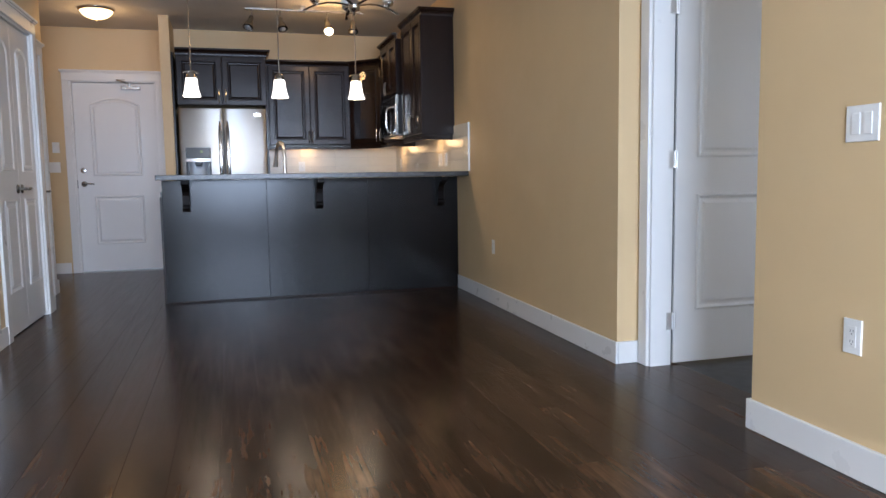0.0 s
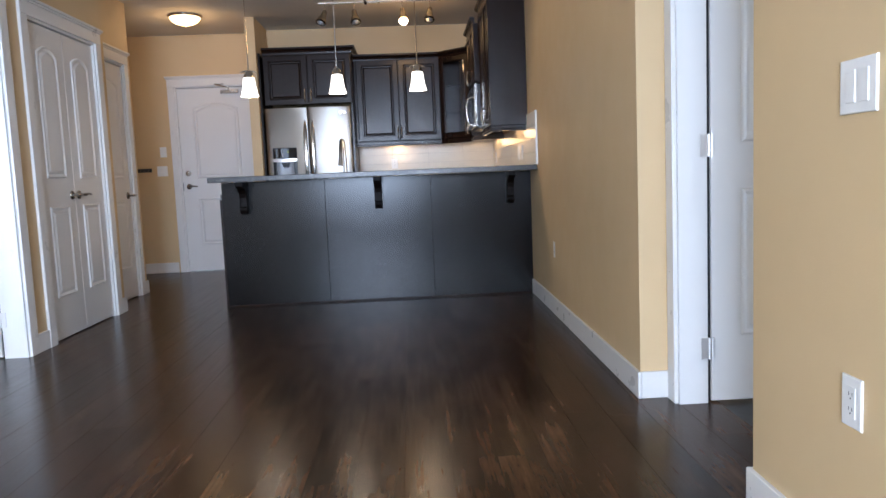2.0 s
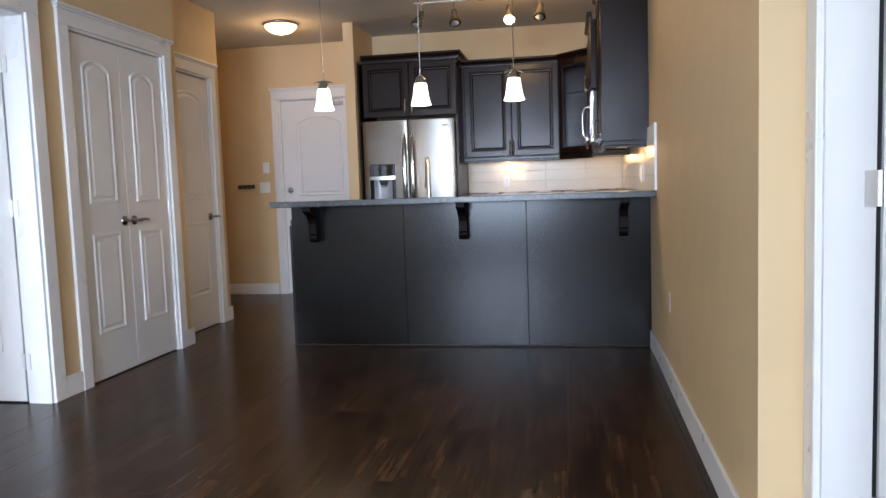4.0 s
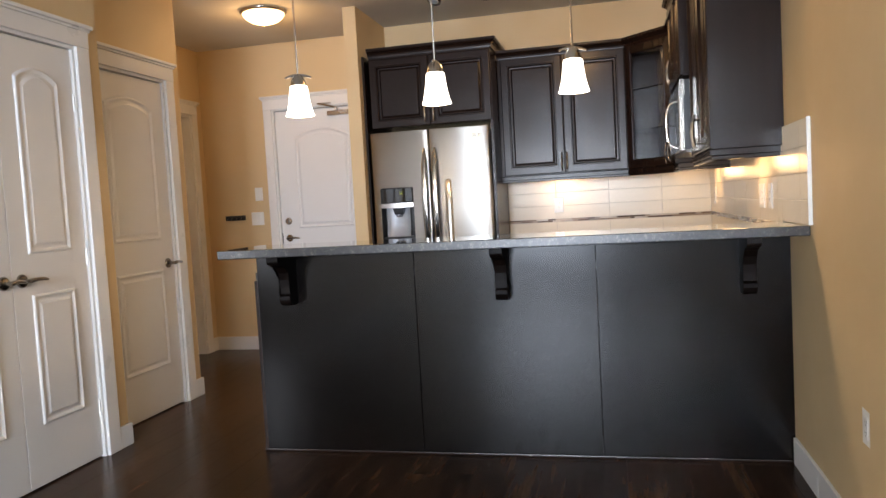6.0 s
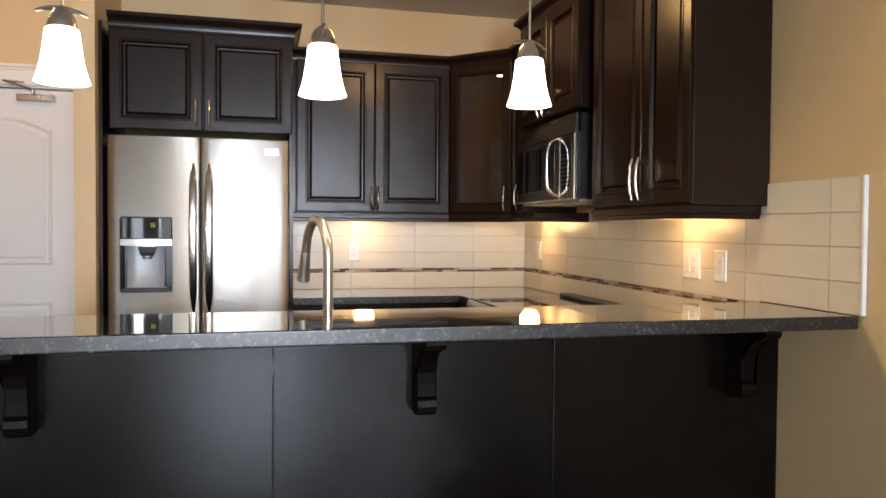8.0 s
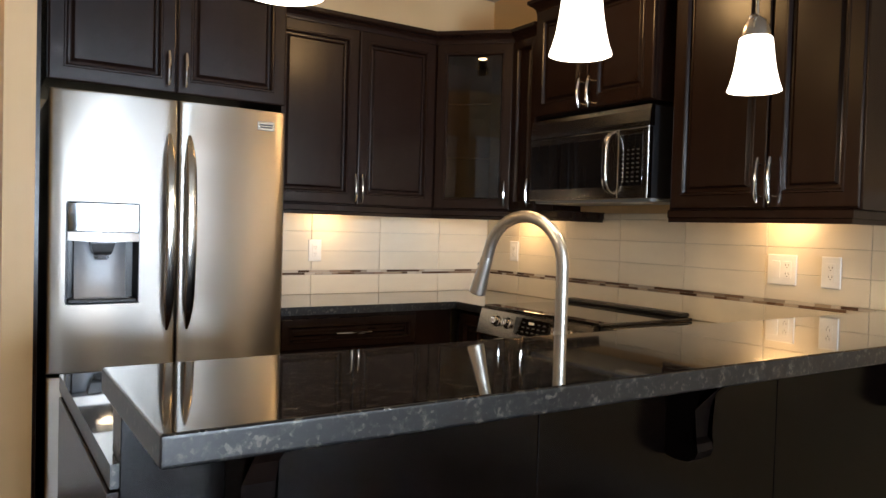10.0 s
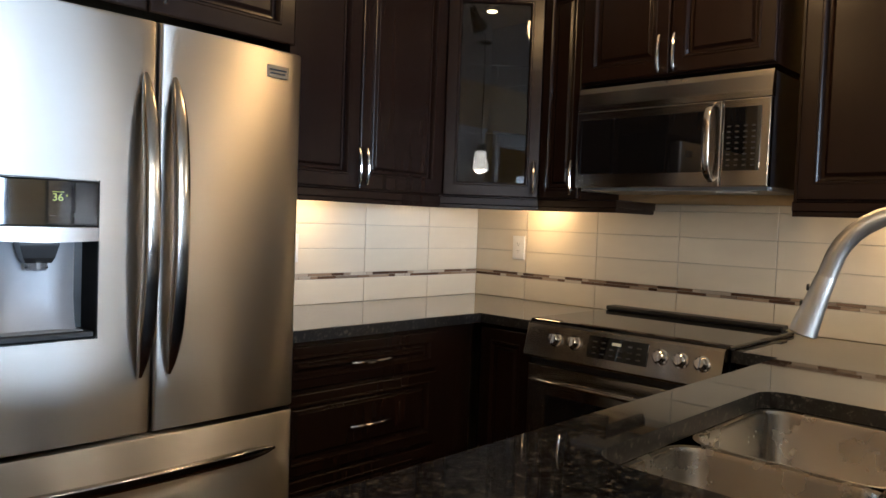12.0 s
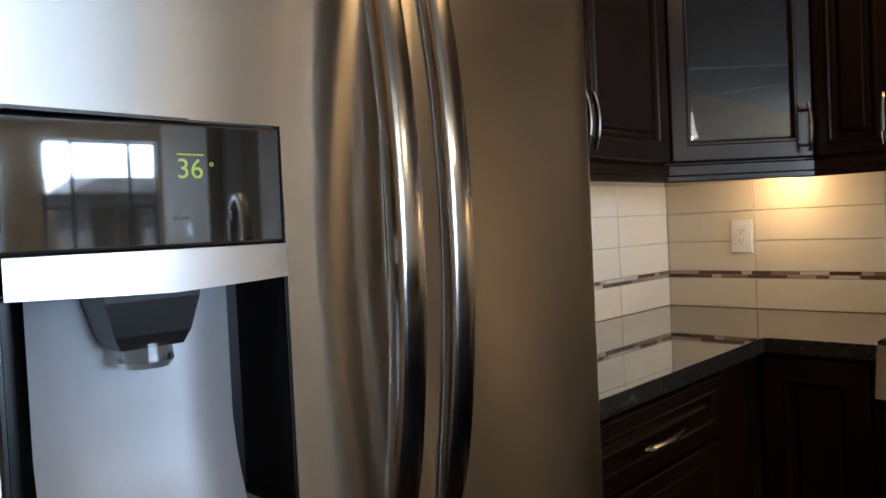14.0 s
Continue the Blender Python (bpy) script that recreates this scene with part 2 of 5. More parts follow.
def bx(bm, x0, x1, y0, y1, z0, z1, bevel=0.0, seg=2):
    r = bmesh.ops.create_cube(bm, size=1, matrix=Matrix.Translation(((x0 + x1) / 2, (y0 + y1) / 2, (z0 + z1) / 2)) @ Matrix.Diagonal((abs(x1 - x0), abs(y1 - y0), abs(z1 - z0), 1)))
    if bevel:
        edges = list({e for v in r["verts"] for e in v.link_edges})
        bmesh.ops.bevel(bm, geom=edges, offset=bevel, segments=seg, affect="EDGES", profile=0.6)
    return bm


def box(x0, x1, y0, y1, z0, z1, bevel=0.0, seg=2):
    return bx(bmesh.new(), x0, x1, y0, y1, z0, z1, bevel, seg)


def tube(bm, pts, r, seg=10, flat=None):
    """A rod swept along pts; r is one radius or one for each point; flat squeezes it along that axis."""
    pts = [Vector(p) for p in pts]
    rr = r if isinstance(r, (list, tuple)) else [r] * len(pts)
    rings, up = [], None
    for i, p in enumerate(pts):
        d = (pts[min(i + 1, len(pts) - 1)] - pts[max(i - 1, 0)]).normalized()
        if up is None:
            up = d.orthogonal().normalized()
        up = (up - d * up.dot(d)).normalized()
        side = d.cross(up)
        ring = []
        for k in range(seg):
            a = 2 * math.pi * k / seg
            o = (up * math.cos(a) + side * math.sin(a)) * rr[i]
            if flat:
                ax, q = flat
                o = o - ax * o.dot(ax) * (1 - q)
            ring.append(bm.verts.new(p + o))
        rings.append(ring)
    for a, b in zip(rings, rings[1:]):
        for k in range(seg):
            bm.faces.new((a[k], a[(k + 1) % seg], b[(k + 1) % seg], b[k]))
    bm.faces.new(rings[0][::-1])
    bm.faces.new(rings[-1])
    return bm


def lathe(bm, centre, profile, seg=32, axis="z", cap=True):
    """A turned shape: profile of (radius, height) about an axis through centre."""
    c = Vector(centre)
    rings = []
    for r, h in profile:
        ring = []
        for k in range(seg):
            a = 2 * math.pi * k / seg
            u, v = r * math.cos(a), r * math.sin(a)
            o = {"z": (u, v, h), "y": (u, h, v), "x": (h, u, v)}[axis]
            ring.append(bm.verts.new(c + Vector(o)))
        rings.append(ring)
    for a, b in zip(rings, rings[1:]):
        for k in range(seg):
            bm.faces.new((a[k], a[(k + 1) % seg], b[(k + 1) % seg], b[k]))
    if cap:
        bm.faces.new(rings[0])
        bm.faces.new(rings[-1])
    return bm


def loft(bm, o, u, v, n, outlines, heights, cap=True):
    """Faces between flat outlines (lists of (a, b) in the plane o, u, v), each lifted along n."""
    o, u, v, n = (Vector(q) for q in (o, u, v, n))
    rings = [[bm.verts.new(o + u * a + v * b + n * h) for a, b in line] for line, h in zip(outlines, heights)]
    k = len(rings[0])
    for p, q in zip(rings, rings[1:]):
        for i in range(k):
            bm.faces.new((p[i], p[(i + 1) % k], q[(i + 1) % k], q[i]))
    if cap:
        bm.faces.new(rings[-1])
    return bm


def rect(a0, a1, b0, b1, d=0.0):
    return [(a0 + d, b0 + d), (a1 - d, b0 + d), (a1 - d, b1 - d), (a0 + d, b1 - d)]


def arched(a0, a1, b0, b1, rise, d=0.0, k=14):
    pts = [(a0 + d, b0 + d), (a1 - d, b0 + d)]
    for i in range(k + 1):
        s = 1 - 2 * i / k
        pts.append(((a0 + a1) / 2 + s * ((a1 - a0) / 2 - d), b1 - d - rise * (1 - math.cos(s * math.pi / 2) ** 0.8)))
    return pts


def round_rect(a0, a1, b0, b1, r, d=0.0, k=6):
    pts, r = [], max(r - d, 0.002)
    for ca, cb, start in ((a1 - d - r, b1 - d - r, 0), (a0 + d + r, b1 - d - r, 90), (a0 + d + r, b0 + d + r, 180), (a1 - d - r, b0 + d + r, 270)):
        for i in range(k + 1):
            q = radians(start + 90 * i / k)
            pts.append((ca + r * math.cos(q), cb + r * math.sin(q)))
    return pts


X, Y, Z = Vector((1, 0, 0)), Vector((0, 1, 0)), Vector((0, 0, 1))


def obox(bm, o, u, v, n, a0, a1, b0, b1, h0, h1, ease=0.0):
    """A box in the frame o, u, v, n; ease rounds off its front rim."""
    if ease:
        lines, hs = [rect(a0, a1, b0, b1), rect(a0, a1, b0, b1), rect(a0, a1, b0, b1, ease * 0.3), rect(a0, a1, b0, b1, ease)], [h0, h1 - ease, h1 - ease * 0.3, h1]
    else:
        lines, hs = [rect(a0, a1, b0, b1)] * 2, [h0, h1]
    k0 = len(bm.verts)
    loft(bm, o, u, v, n, lines, hs)
    bm.verts.ensure_lookup_table()
    bm.faces.new([bm.verts[k0 + i] for i in range(4)][::-1])
    return bm


# ---- the large structure ----
TOP = 2.68
DH = 2.105


def wall(name, boxes, material=WALL):
    bm = bmesh.new()
    for b in boxes:
        bx(bm, *b)
    ob = part(name, bm, material)
    return tagged(ob, "wall painted warm yellow beige with fine roller texture", "wall", kind="structure")


east = wall("wall_east", [(2.40, 2.65, 3.20, 5.70, 0, TOP), (2.40, 2.65, 5.70, 8.70, 0, TOP)])


def lean(ob):
    """The dining stretch of the east wall stands a little proud at its free end."""
    for v in ob.data.vertices:
        if 2.3 < v.co.x < 2.42 and v.co.y < 5.7:
            v.co.x -= 0.026 * (5.7 - v.co.y) / 2.5


lean(east)
wall("wall_bedroom_door", [(2.503, 2.625, 3.098, 3.199, 0, TOP), (2.503, 2.625, 2.14, 2.28, 0, TOP), (2.503, 2.625, 2.28, 3.098, DH, TOP)])
wall("wall_pier", [(2.368, 2.625, 0.90, 2.14, 0, TOP)])
wall("wall_west", [(-1.09, -0.95, -3.0, 3.82, 0, TOP), (-1.09, -0.95, 3.82, 4.63, DH, TOP), (-1.09, -0.95, 4.63, 4.96, 0, TOP), (-1.09, -0.95, 4.96, 5.97, DH, TOP), (-1.09, -0.95, 5.97, 6.15, 0, TOP)])
wall("wall_closet", [(-1.27, -1.13, 6.01, 6.27, 0, TOP), (-1.27, -1.13, 6.27, 7.00, DH, TOP), (-1.27, -1.13, 7.00, 7.17, 0, TOP), (-1.13, -1.09, 6.01, 6.15, 0, TOP), (-1.89, -1.27, 7.05, 7.17, 0, TOP), (-2.05, -1.89, 4.75, 7.17, 0, TOP)])
wall("wall_hall", [(-2.01, -1.89, 7.17, 7.72, 0, TOP), (-2.01, -1.89, 7.72, 8.52, DH, TOP), (-2.01, -1.89, 8.52, 8.82, 0, TOP)])
wall("wall_north", [(-1.89, -1.205, 8.70, 8.82, 0, TOP), (-1.205, -0.325, 8.70, 8.82, DH + 0.01, TOP), (-0.325, 2.65, 8.70, 8.82, 0, TOP)])
wall("wall_stub", [(-0.200, -0.102, 7.88, 8.70, 0, TOP)])
wall("wall_kitchen", [(-0.102, 2.40, 8.585, 8.70, 0, TOP)])
wall("wall_south", [(-1.09, -0.35, -3.12, -3.0, 0, TOP), (-0.35, 1.45, -3.12, -3.0, 2.25, TOP), (-0.35, 1.45, -3.12, -3.0, 0, 0.12), (1.45, 1.95, -3.12, -3.0, 0, TOP), (1.95, 3.55, -3.12, -3.0, 0, 0.62), (1.95, 3.55, -3.12, -3.0, 2.42, TOP), (3.55, 4.42, -3.12, -3.0, 0, TOP)])
wall("wall_living_east", [(4.30, 4.42, -3.0, 0.90, 0, TOP), (2.625, 4.42, 0.90, 1.02, 0, TOP)])
wall("wall_bedroom", [(5.60, 5.72, 1.02, 1.30, 0, TOP), (5.60, 5.72, 2.80, 5.1, 0, TOP), (5.60, 5.72, 1.30, 2.80, 0, 0.6), (5.60, 5.72, 1.30, 2.80, 2.1, TOP), (4.42, 5.72, 0.90, 1.02, 0, TOP), (2.65, 5.72, 5.0, 5.12, 0, TOP)])
wall("wall_den", [(-4.12, -4.0, 1.38, 4.87, 0, TOP), (-4.0, -1.09, 4.75, 4.87, 0, TOP), (-4.0, -3.1, 1.38, 1.5, 0, TOP), (-3.1, -1.7, 1.38, 1.5, 0, 0.6), (-3.1, -1.7, 1.38, 1.5, 2.1, TOP), (-1.7, -1.09, 1.38, 1.5, 0, TOP)])
ceiling = tagged(part("ceiling", box(-4.2, 5.8, -3.2, 8.9, TOP, TOP + 0.1), CEIL), "off-white ceiling with a light knockdown texture", "ceiling", kind="structure")
floor = tagged(part("floor", box(-4.2, 5.8, -3.2, 8.9, -0.15, -0.006), BLACKP), "dark brown wood laminate plank floor with satin sheen", "floor", kind="structure")


def baseboard(name, x0, x1, y0, y1):
    bm = box(x0, x1, y0, y1, 0.0, 0.118, 0.004)
    return tagged(part(name, bm, TRIM), "white painted baseboard along the wall", "baseboard", kind="structure")


E = 0.015
for run in ((2.375, 2.503, 3.20 - E, 3.20), (2.368 - E, 2.368, 0.90, 2.14 + E), (2.368, 2.503, 2.14, 2.14 + E),
            (-0.95, -0.95 + E, 4.722, 4.868), (-0.95, -0.95 + E, 6.062, 6.15 + E), (-1.13, -0.95, 6.15, 6.15 + E), (-1.13, -1.13 + E, 7.09, 7.17 + E), (-1.89, -1.13, 7.17, 7.17 + E),
            (-1.89, -1.89 + E, 7.19, 7.63), (-1.89, -1.89 + E, 8.61, 8.685), (-1.89, -1.297, 8.70 - E, 8.70), (-0.233, -0.202, 8.70 - E, 8.70), (-0.20 - E, -0.20, 7.88 - E, 8.70 - E), (-0.20, -0.102, 7.88 - E, 7.88),
            (-0.95, -0.95 + E, -3.0, 3.73), (2.65, 4.30, 0.90 - E, 0.90), (4.30 - E, 4.30, -3.0, 0.88)):
    baseboard("baseboard", *run)
lean(baseboard("baseboard", 2.40 - E, 2.40, 3.20 - E, 5.70))
baseboard("baseboard", 2.40 - E, 2.40, 5.70, 6.088)


# ---- doors ----
def lever(parent, o, u, n, length, at, z, turn=1):
    """Lever handle: rose, neck and a curved lever that points along u."""
    o, u, n = Vector(o), Vector(u), Vector(n)
    c = o + u * at + Z * z
    bm = bmesh.new()
    tube(bm, [c, c + n * 0.004, c + n * 0.010, c + n * 0.012], [0.032, 0.032, 0.028, 0.018], 20)
    h = part("lever_handle", bm, DARKN, parent, "dark nickel lever handle")
    smooth(h)
    bm = bmesh.new()
    tube(bm, [c + n * 0.010, c + n * 0.05], 0.010, 12)
    pts = [c + n * 0.050 + u * (turn * length * s) + Z * (0.006 * math.sin(s * 3.1) - 0.004 * s) - n * 0.008 * s * s for s in (-0.1, 0.0, 0.15, 0.35, 0.6, 0.85, 1.0)]
    tube(bm, pts, [0.007, 0.011, 0.011, 0.0095, 0.009, 0.0085, 0.005], 12)
    smooth(part("lever", bm, DARKN, h))


def hinge(parent, o, u, n, at, z, size=0.09, leaf=0.030, proud=0.0):
    o, u, n = Vector(o), Vector(u), Vector(n)
    bm = bmesh.new()
    obox(bm, o, u, Z, n, at, at + leaf, z, z + size, proud, proud + 0.003)
    tube(bm, [o + u * at + n * (proud + 0.004) + Z * z, o + u * at + n * (proud + 0.004) + Z * (z + size)], 0.006, 8)
    part("hinge", bm, HINGE, parent, "satin steel butt hinge")


def slab(parent, o, u, n, w, h, thick, margin, panels, rise=0.045):
    """Moulded door leaf: stiles and rails with a bead round each sunk panel."""
    bm = bmesh.new()
    obox(bm, o, u, Z, n, 0, w, 0.008, h, -thick, 0, 0.002)
    leaf = part("door_leaf", bm, DOORW, parent)
    for z0, z1, arch in panels:
        shape = (lambda d: arched(margin, w - margin, z0, z1, rise, d, 16)) if arch else (lambda d: rect(margin, w - margin, z0, z1, d))
        bm = bmesh.new()
        loft(bm, o, u, Z, n, [shape(d) for d in (0, 0.004, 0.010, 0.016, 0.024, 0.034, 0.048)], [0.0, 0.007, 0.0095, 0.0065, 0.0008, 0.0012, 0.0085])
        part("raised_panel", bm, DOORW, leaf)
    return leaf


def casing(parent, o, u, n, a0, a1, h, wide=0.090, left=True, right=True, head=True):
    """Flat white casing round an opening from a0 to a1, with a capped head."""
    if left:
        part("casing", obox(bmesh.new(), o, u, Z, n, a0 - wide, a0, 0, h, 0, 0.018, 0.004), TRIM, parent)
    if right:
        part("casing", obox(bmesh.new(), o, u, Z, n, a1, a1 + wide, 0, h, 0, 0.018, 0.004), TRIM, parent)
    if head:
        b0, b1 = a0 - wide, a1 + wide
        part("head_casing", obox(bmesh.new(), o, u, Z, n, b0, b1, h, h + 0.085, 0, 0.020, 0.003), TRIM, parent)
        bm = bmesh.new()
        obox(bm, o, u, Z, n, b0 - 0.008, b1 + 0.008, h + 0.085, h + 0.098, 0, 0.028, 0.004)
        obox(bm, o, u, Z, n, b0 - 0.018, b1 + 0.018, h + 0.098, h + 0.118, 0, 0.040, 0.006)
        part("head_cap", bm, TRIM, parent)


PAN = ((1.085, 1.955, True), (0.285, 0.895, False))


def jamb(parent, o, u, n, a0, a1, h, depth):
    bm = bmesh.new()
    for q in ((a0, a0 + 0.016, 0, h), (a1 - 0.016, a1, 0, h), (a0 + 0.016, a1 - 0.016, h - 0.016, h)):
        obox(bm, o, u, Z, n, *q, -depth, 0.001)
    part("jamb", bm, TRIM, parent)


def entry_door():
    d = thing("door_1", (-0.765, 8.70, 0), "closed white moulded entry door with closer and dark nickel lock", "door", kind="structure")
    o, u, n = Vector((-1.205, 8.70, 0)), X, -Y
    jamb(d, o, u, n, 0, 0.88, DH + 0.01, 0.12)
    casing(d, o, u, n, 0, 0.88, DH + 0.005, 0.075)
    slab(d, o + u * 0.018 + Y * 0.022, u, n, 0.844, DH - 0.012, 0.045, 0.165, ((1.07, 1.93, True), (0.31, 0.85, False)), 0.07)
    f = o + Y * 0.022
    lever(d, f, u, n, 0.11, 0.085, 0.985)
    bm = bmesh.new()
    c = f + u * 0.085 + Z * 1.135
    tube(bm, [c, c + n * 0.006, c + n * 0.014, c + n * 0.016], [0.032, 0.032, 0.026, 0.012], 20)
    obox(bm, c, u, Z, n, -0.006, 0.006, -0.016, 0.016, 0.016, 0.03)
    smooth(part("deadbolt", bm, NICKEL, d, "satin nickel deadbolt turn"))
    bm = bmesh.new()
    c = f + u * 0.44 + Z * 1.52
    tube(bm, [c, c + n * 0.005], [0.009, 0.006], 12)
    part("peephole", bm, BLACKP, d)
    bm = bmesh.new()
    obox(bm, f, u, Z, n, 0.52, 0.72, DH - 0.085, DH - 0.045, 0, 0.045, 0.006)
    clo = part("door_closer", bm, NICKEL, d, "grey metal hydraulic door closer")
    bm = bmesh.new()
    tube(bm, [f + u * 0.61 + n * 0.05 + Z * (DH - 0.045), f + u * 0.61 + n * 0.05 + Z * (DH - 0.02)], 0.010, 10)
    tube(bm, [f + u * 0.61 + n * 0.05 + Z * (DH - 0.02), f + u * 0.50 + n * 0.19 + Z * (DH + 0.0)], 0.007, 8)
    tube(bm, [f + u * 0.50 + n * 0.19 + Z * (DH + 0.0), f + u * 0.56 + n * 0.045 + Z * (DH + 0.02)], 0.007, 8)
    part("closer_arm", bm, NICKEL, clo)
    for z in (0.2, 0.95, 1.75):
        hinge(d, f, u, n, 0.862, z, 0.10, 0.014)
    bm = bmesh.new()
    obox(bm, f, u, Z, n, 0.012, 0.022, 0.94, 1.03, 0, 0.004)
    part("strike_plate", bm, BLACKP, d)


entry_door()


def closet_pair():
    d = thing("door_2", (-0.95, 5.465, 0), "closed pair of narrow white moulded closet doors with arched panels", "door", kind="structure")
    o, u, n = Vector((-0.95, 4.96, 0)), Y, X
    jamb(d, o, u, n, 0, 1.01, DH, 0.12)
    casing(d, o, u, n, 0, 1.01, DH)
    f = o - X * 0.014
    for a in (0.018, 0.507):
        slab(d, f + u * a, u, n, 0.485, DH - 0.022, 0.035, 0.105, PAN, 0.05)
    lever(d, f, u, n, 0.085, 0.455, 0.966)
    lever(d, f, u, n, 0.115, 0.560, 0.966)
    for z in (0.22, 1.0, 1.78):
        hinge(d, f, u, n, 0.008, z, 0.085, 0.011)
        hinge(d, f, u, n, 0.992, z, 0.085, 0.011)


closet_pair()


def pantry_door():
    d = thing("door_3", (-1.13, 6.635, 0), "closed white two-panel moulded door with dark nickel lever", "door", kind="structure")
    o, u, n = Vector((-1.13, 6.27, 0)), Y, X
    jamb(d, o, u, n, 0, 0.73, DH, 0.12)
    casing(d, o, u, n, 0, 0.73, DH, 0.088)
    f = o - X * 0.014
    slab(d, f + u * 0.018, u, n, 0.694, DH - 0.022, 0.035, 0.12, PAN, 0.05)
    lever(d, f, u, n, 0.10, 0.645, 0.93)


pantry_door()


def open_door(name, hx, hy, way, label):
    """A door standing open at a right angle, hinged on the far jamb of an opening in a wall along y."""
    d = thing(name, (hx, hy, 0), label, "door", kind="structure")
    o, u = Vector((hx + way * 0.014, hy - 0.012, 0)), X * way
    slab(d, o, u, -Y, 0.78, DH - 0.022, 0.035, 0.125, PAN, 0.05)
    for z in (0.19, 1.03, 1.80):
        hinge(d, (hx, hy - 0.0168, 0), -X * way, -Y, -0.002, z, 0.090, 0.034)
        hinge(d, (hx, hy - 0.0130, 0), X * way, -Y, 0.016, z, 0.090, 0.012)
    # black strip added in the hinge gap to stand in for its shade
    part("gap_seal", box(min(hx + way * 0.0015, hx + way * 0.0135), max(hx + way * 0.0015, hx + way * 0.0135), hy + 0.002, hy + 0.010, 0.004, DH - 0.012), BLACKP, d, "black strip standing in for the shade in the hinge gap")
    return d


d4 = open_door("door_4", 2.627, 3.098, 1, "white moulded bedroom door standing open on steel hinges")
jamb(d4, (2.503, 2.28, 0), Y, -X, 0, 0.818, DH, 0.12)
casing(d4, (2.503, 2.28, 0), Y, -X, 0, 0.818, DH, 0.080)
# unseen casing added behind the leaf to block light in the hinge gap
part("bedroom_casing", box(2.6255, 2.640, 3.124, 3.19, 0, DH + 0.05), TRIM, d4)
d5 = open_door("door_5", -1.092, 4.63, -1, "white moulded den door standing open on steel hinges")
jamb(d5, (-0.95, 3.82, 0), Y, X, 0, 0.81, DH, 0.14)
# same unseen light-blocking casing, added on the den side
part("den_casing", box(-1.105, -1.0905, 4.656, 4.74, 0, DH + 0.05), TRIM, d5)
casing(d5, (-0.95, 3.82, 0), Y, X, 0, 0.81, DH)


def hall_door():
    d = thing("door_6", (-1.89, 8.12, 0), "closed white hall door in a white casing", "door", kind="structure")
    o = Vector((-1.89, 7.72, 0))
    jamb(d, o, Y, X, 0, 0.80, DH, 0.12)
    casing(d, o, Y, X, 0, 0.80, DH, 0.085)
    slab(d, o + Y * 0.018 - X * 0.08, Y, X, 0.764, DH - 0.022, 0.035, 0.125, PAN, 0.05)


hall_door()


# ---- window behind the walk, and what lies outside ----
def living_window():
    w = thing("window_1", (0.60, -3.06, 0.12), "tall dark-framed living room window in two lights", "window", kind="structure")
    bm = bmesh.new()
    for q in ((-0.35, 1.45, 0.12, 0.18), (-0.35, 1.45, 2.19, 2.25), (-0.35, -0.29, 0.18, 2.19), (1.39, 1.45, 0.18, 2.19), (0.515, 0.585, 0.18, 2.19)):
        bx(bm, q[0], q[1], -3.09, -3.04, q[2], q[3], 0.004)
    for a, b in ((-0.29, 0.515), (0.585, 1.39)):
        bx(bm, a, b, -3.085, -3.045, 0.78, 0.83)
    part("window_frame", bm, BLACKP, w, "dark window frame")
    for a, b in ((-0.29, 0.515), (0.585, 1.39)):
        for c, e in ((0.18, 0.78), (0.83, 2.19)):
            p = part("pane", box(a, b, -3.068, -3.062, c, e), GLASS, w)
            p.visible_shadow = False


living_window()


def blind_window():
    w = thing("window_2", (2.75, -3.06, 0.62), "dark-framed living room window behind open white blinds", "window", kind="structure")
    bm = bmesh.new()
    for q in ((1.95, 3.55, 0.62, 0.67), (1.95, 3.55, 2.37, 2.42), (1.95, 2.00, 0.67, 2.37), (3.50, 3.55, 0.67, 2.37), (2.33, 2.38, 0.67, 2.37), (3.12, 3.17, 0.67, 2.37), (2.00, 2.33, 1.42, 1.46), (3.17, 3.50, 1.42, 1.46)):
        bx(bm, q[0], q[1], -3.09, -3.05, q[2], q[3])
    part("window_frame", bm, BLACKP, w, "dark window frame")
    for a, b in ((2.00, 2.33), (2.38, 3.12), (3.17, 3.50)):
        p = part("pane", box(a, b, -3.072, -3.068, 0.67, 2.37), GLASS, w)
        p.visible_shadow = False
    slat = box(1.97, 3.53, -3.045, -3.020, 0.68, 0.6815)
    me = None
    for i in range(55):
        if me is None:
            s = part("slat", slat, BLINDM, w)
            me = s.data
        else:
            s = new("slat", me)
            s.parent = w
            s.location = (0, 0, 0.0305 * i)


blind_window()


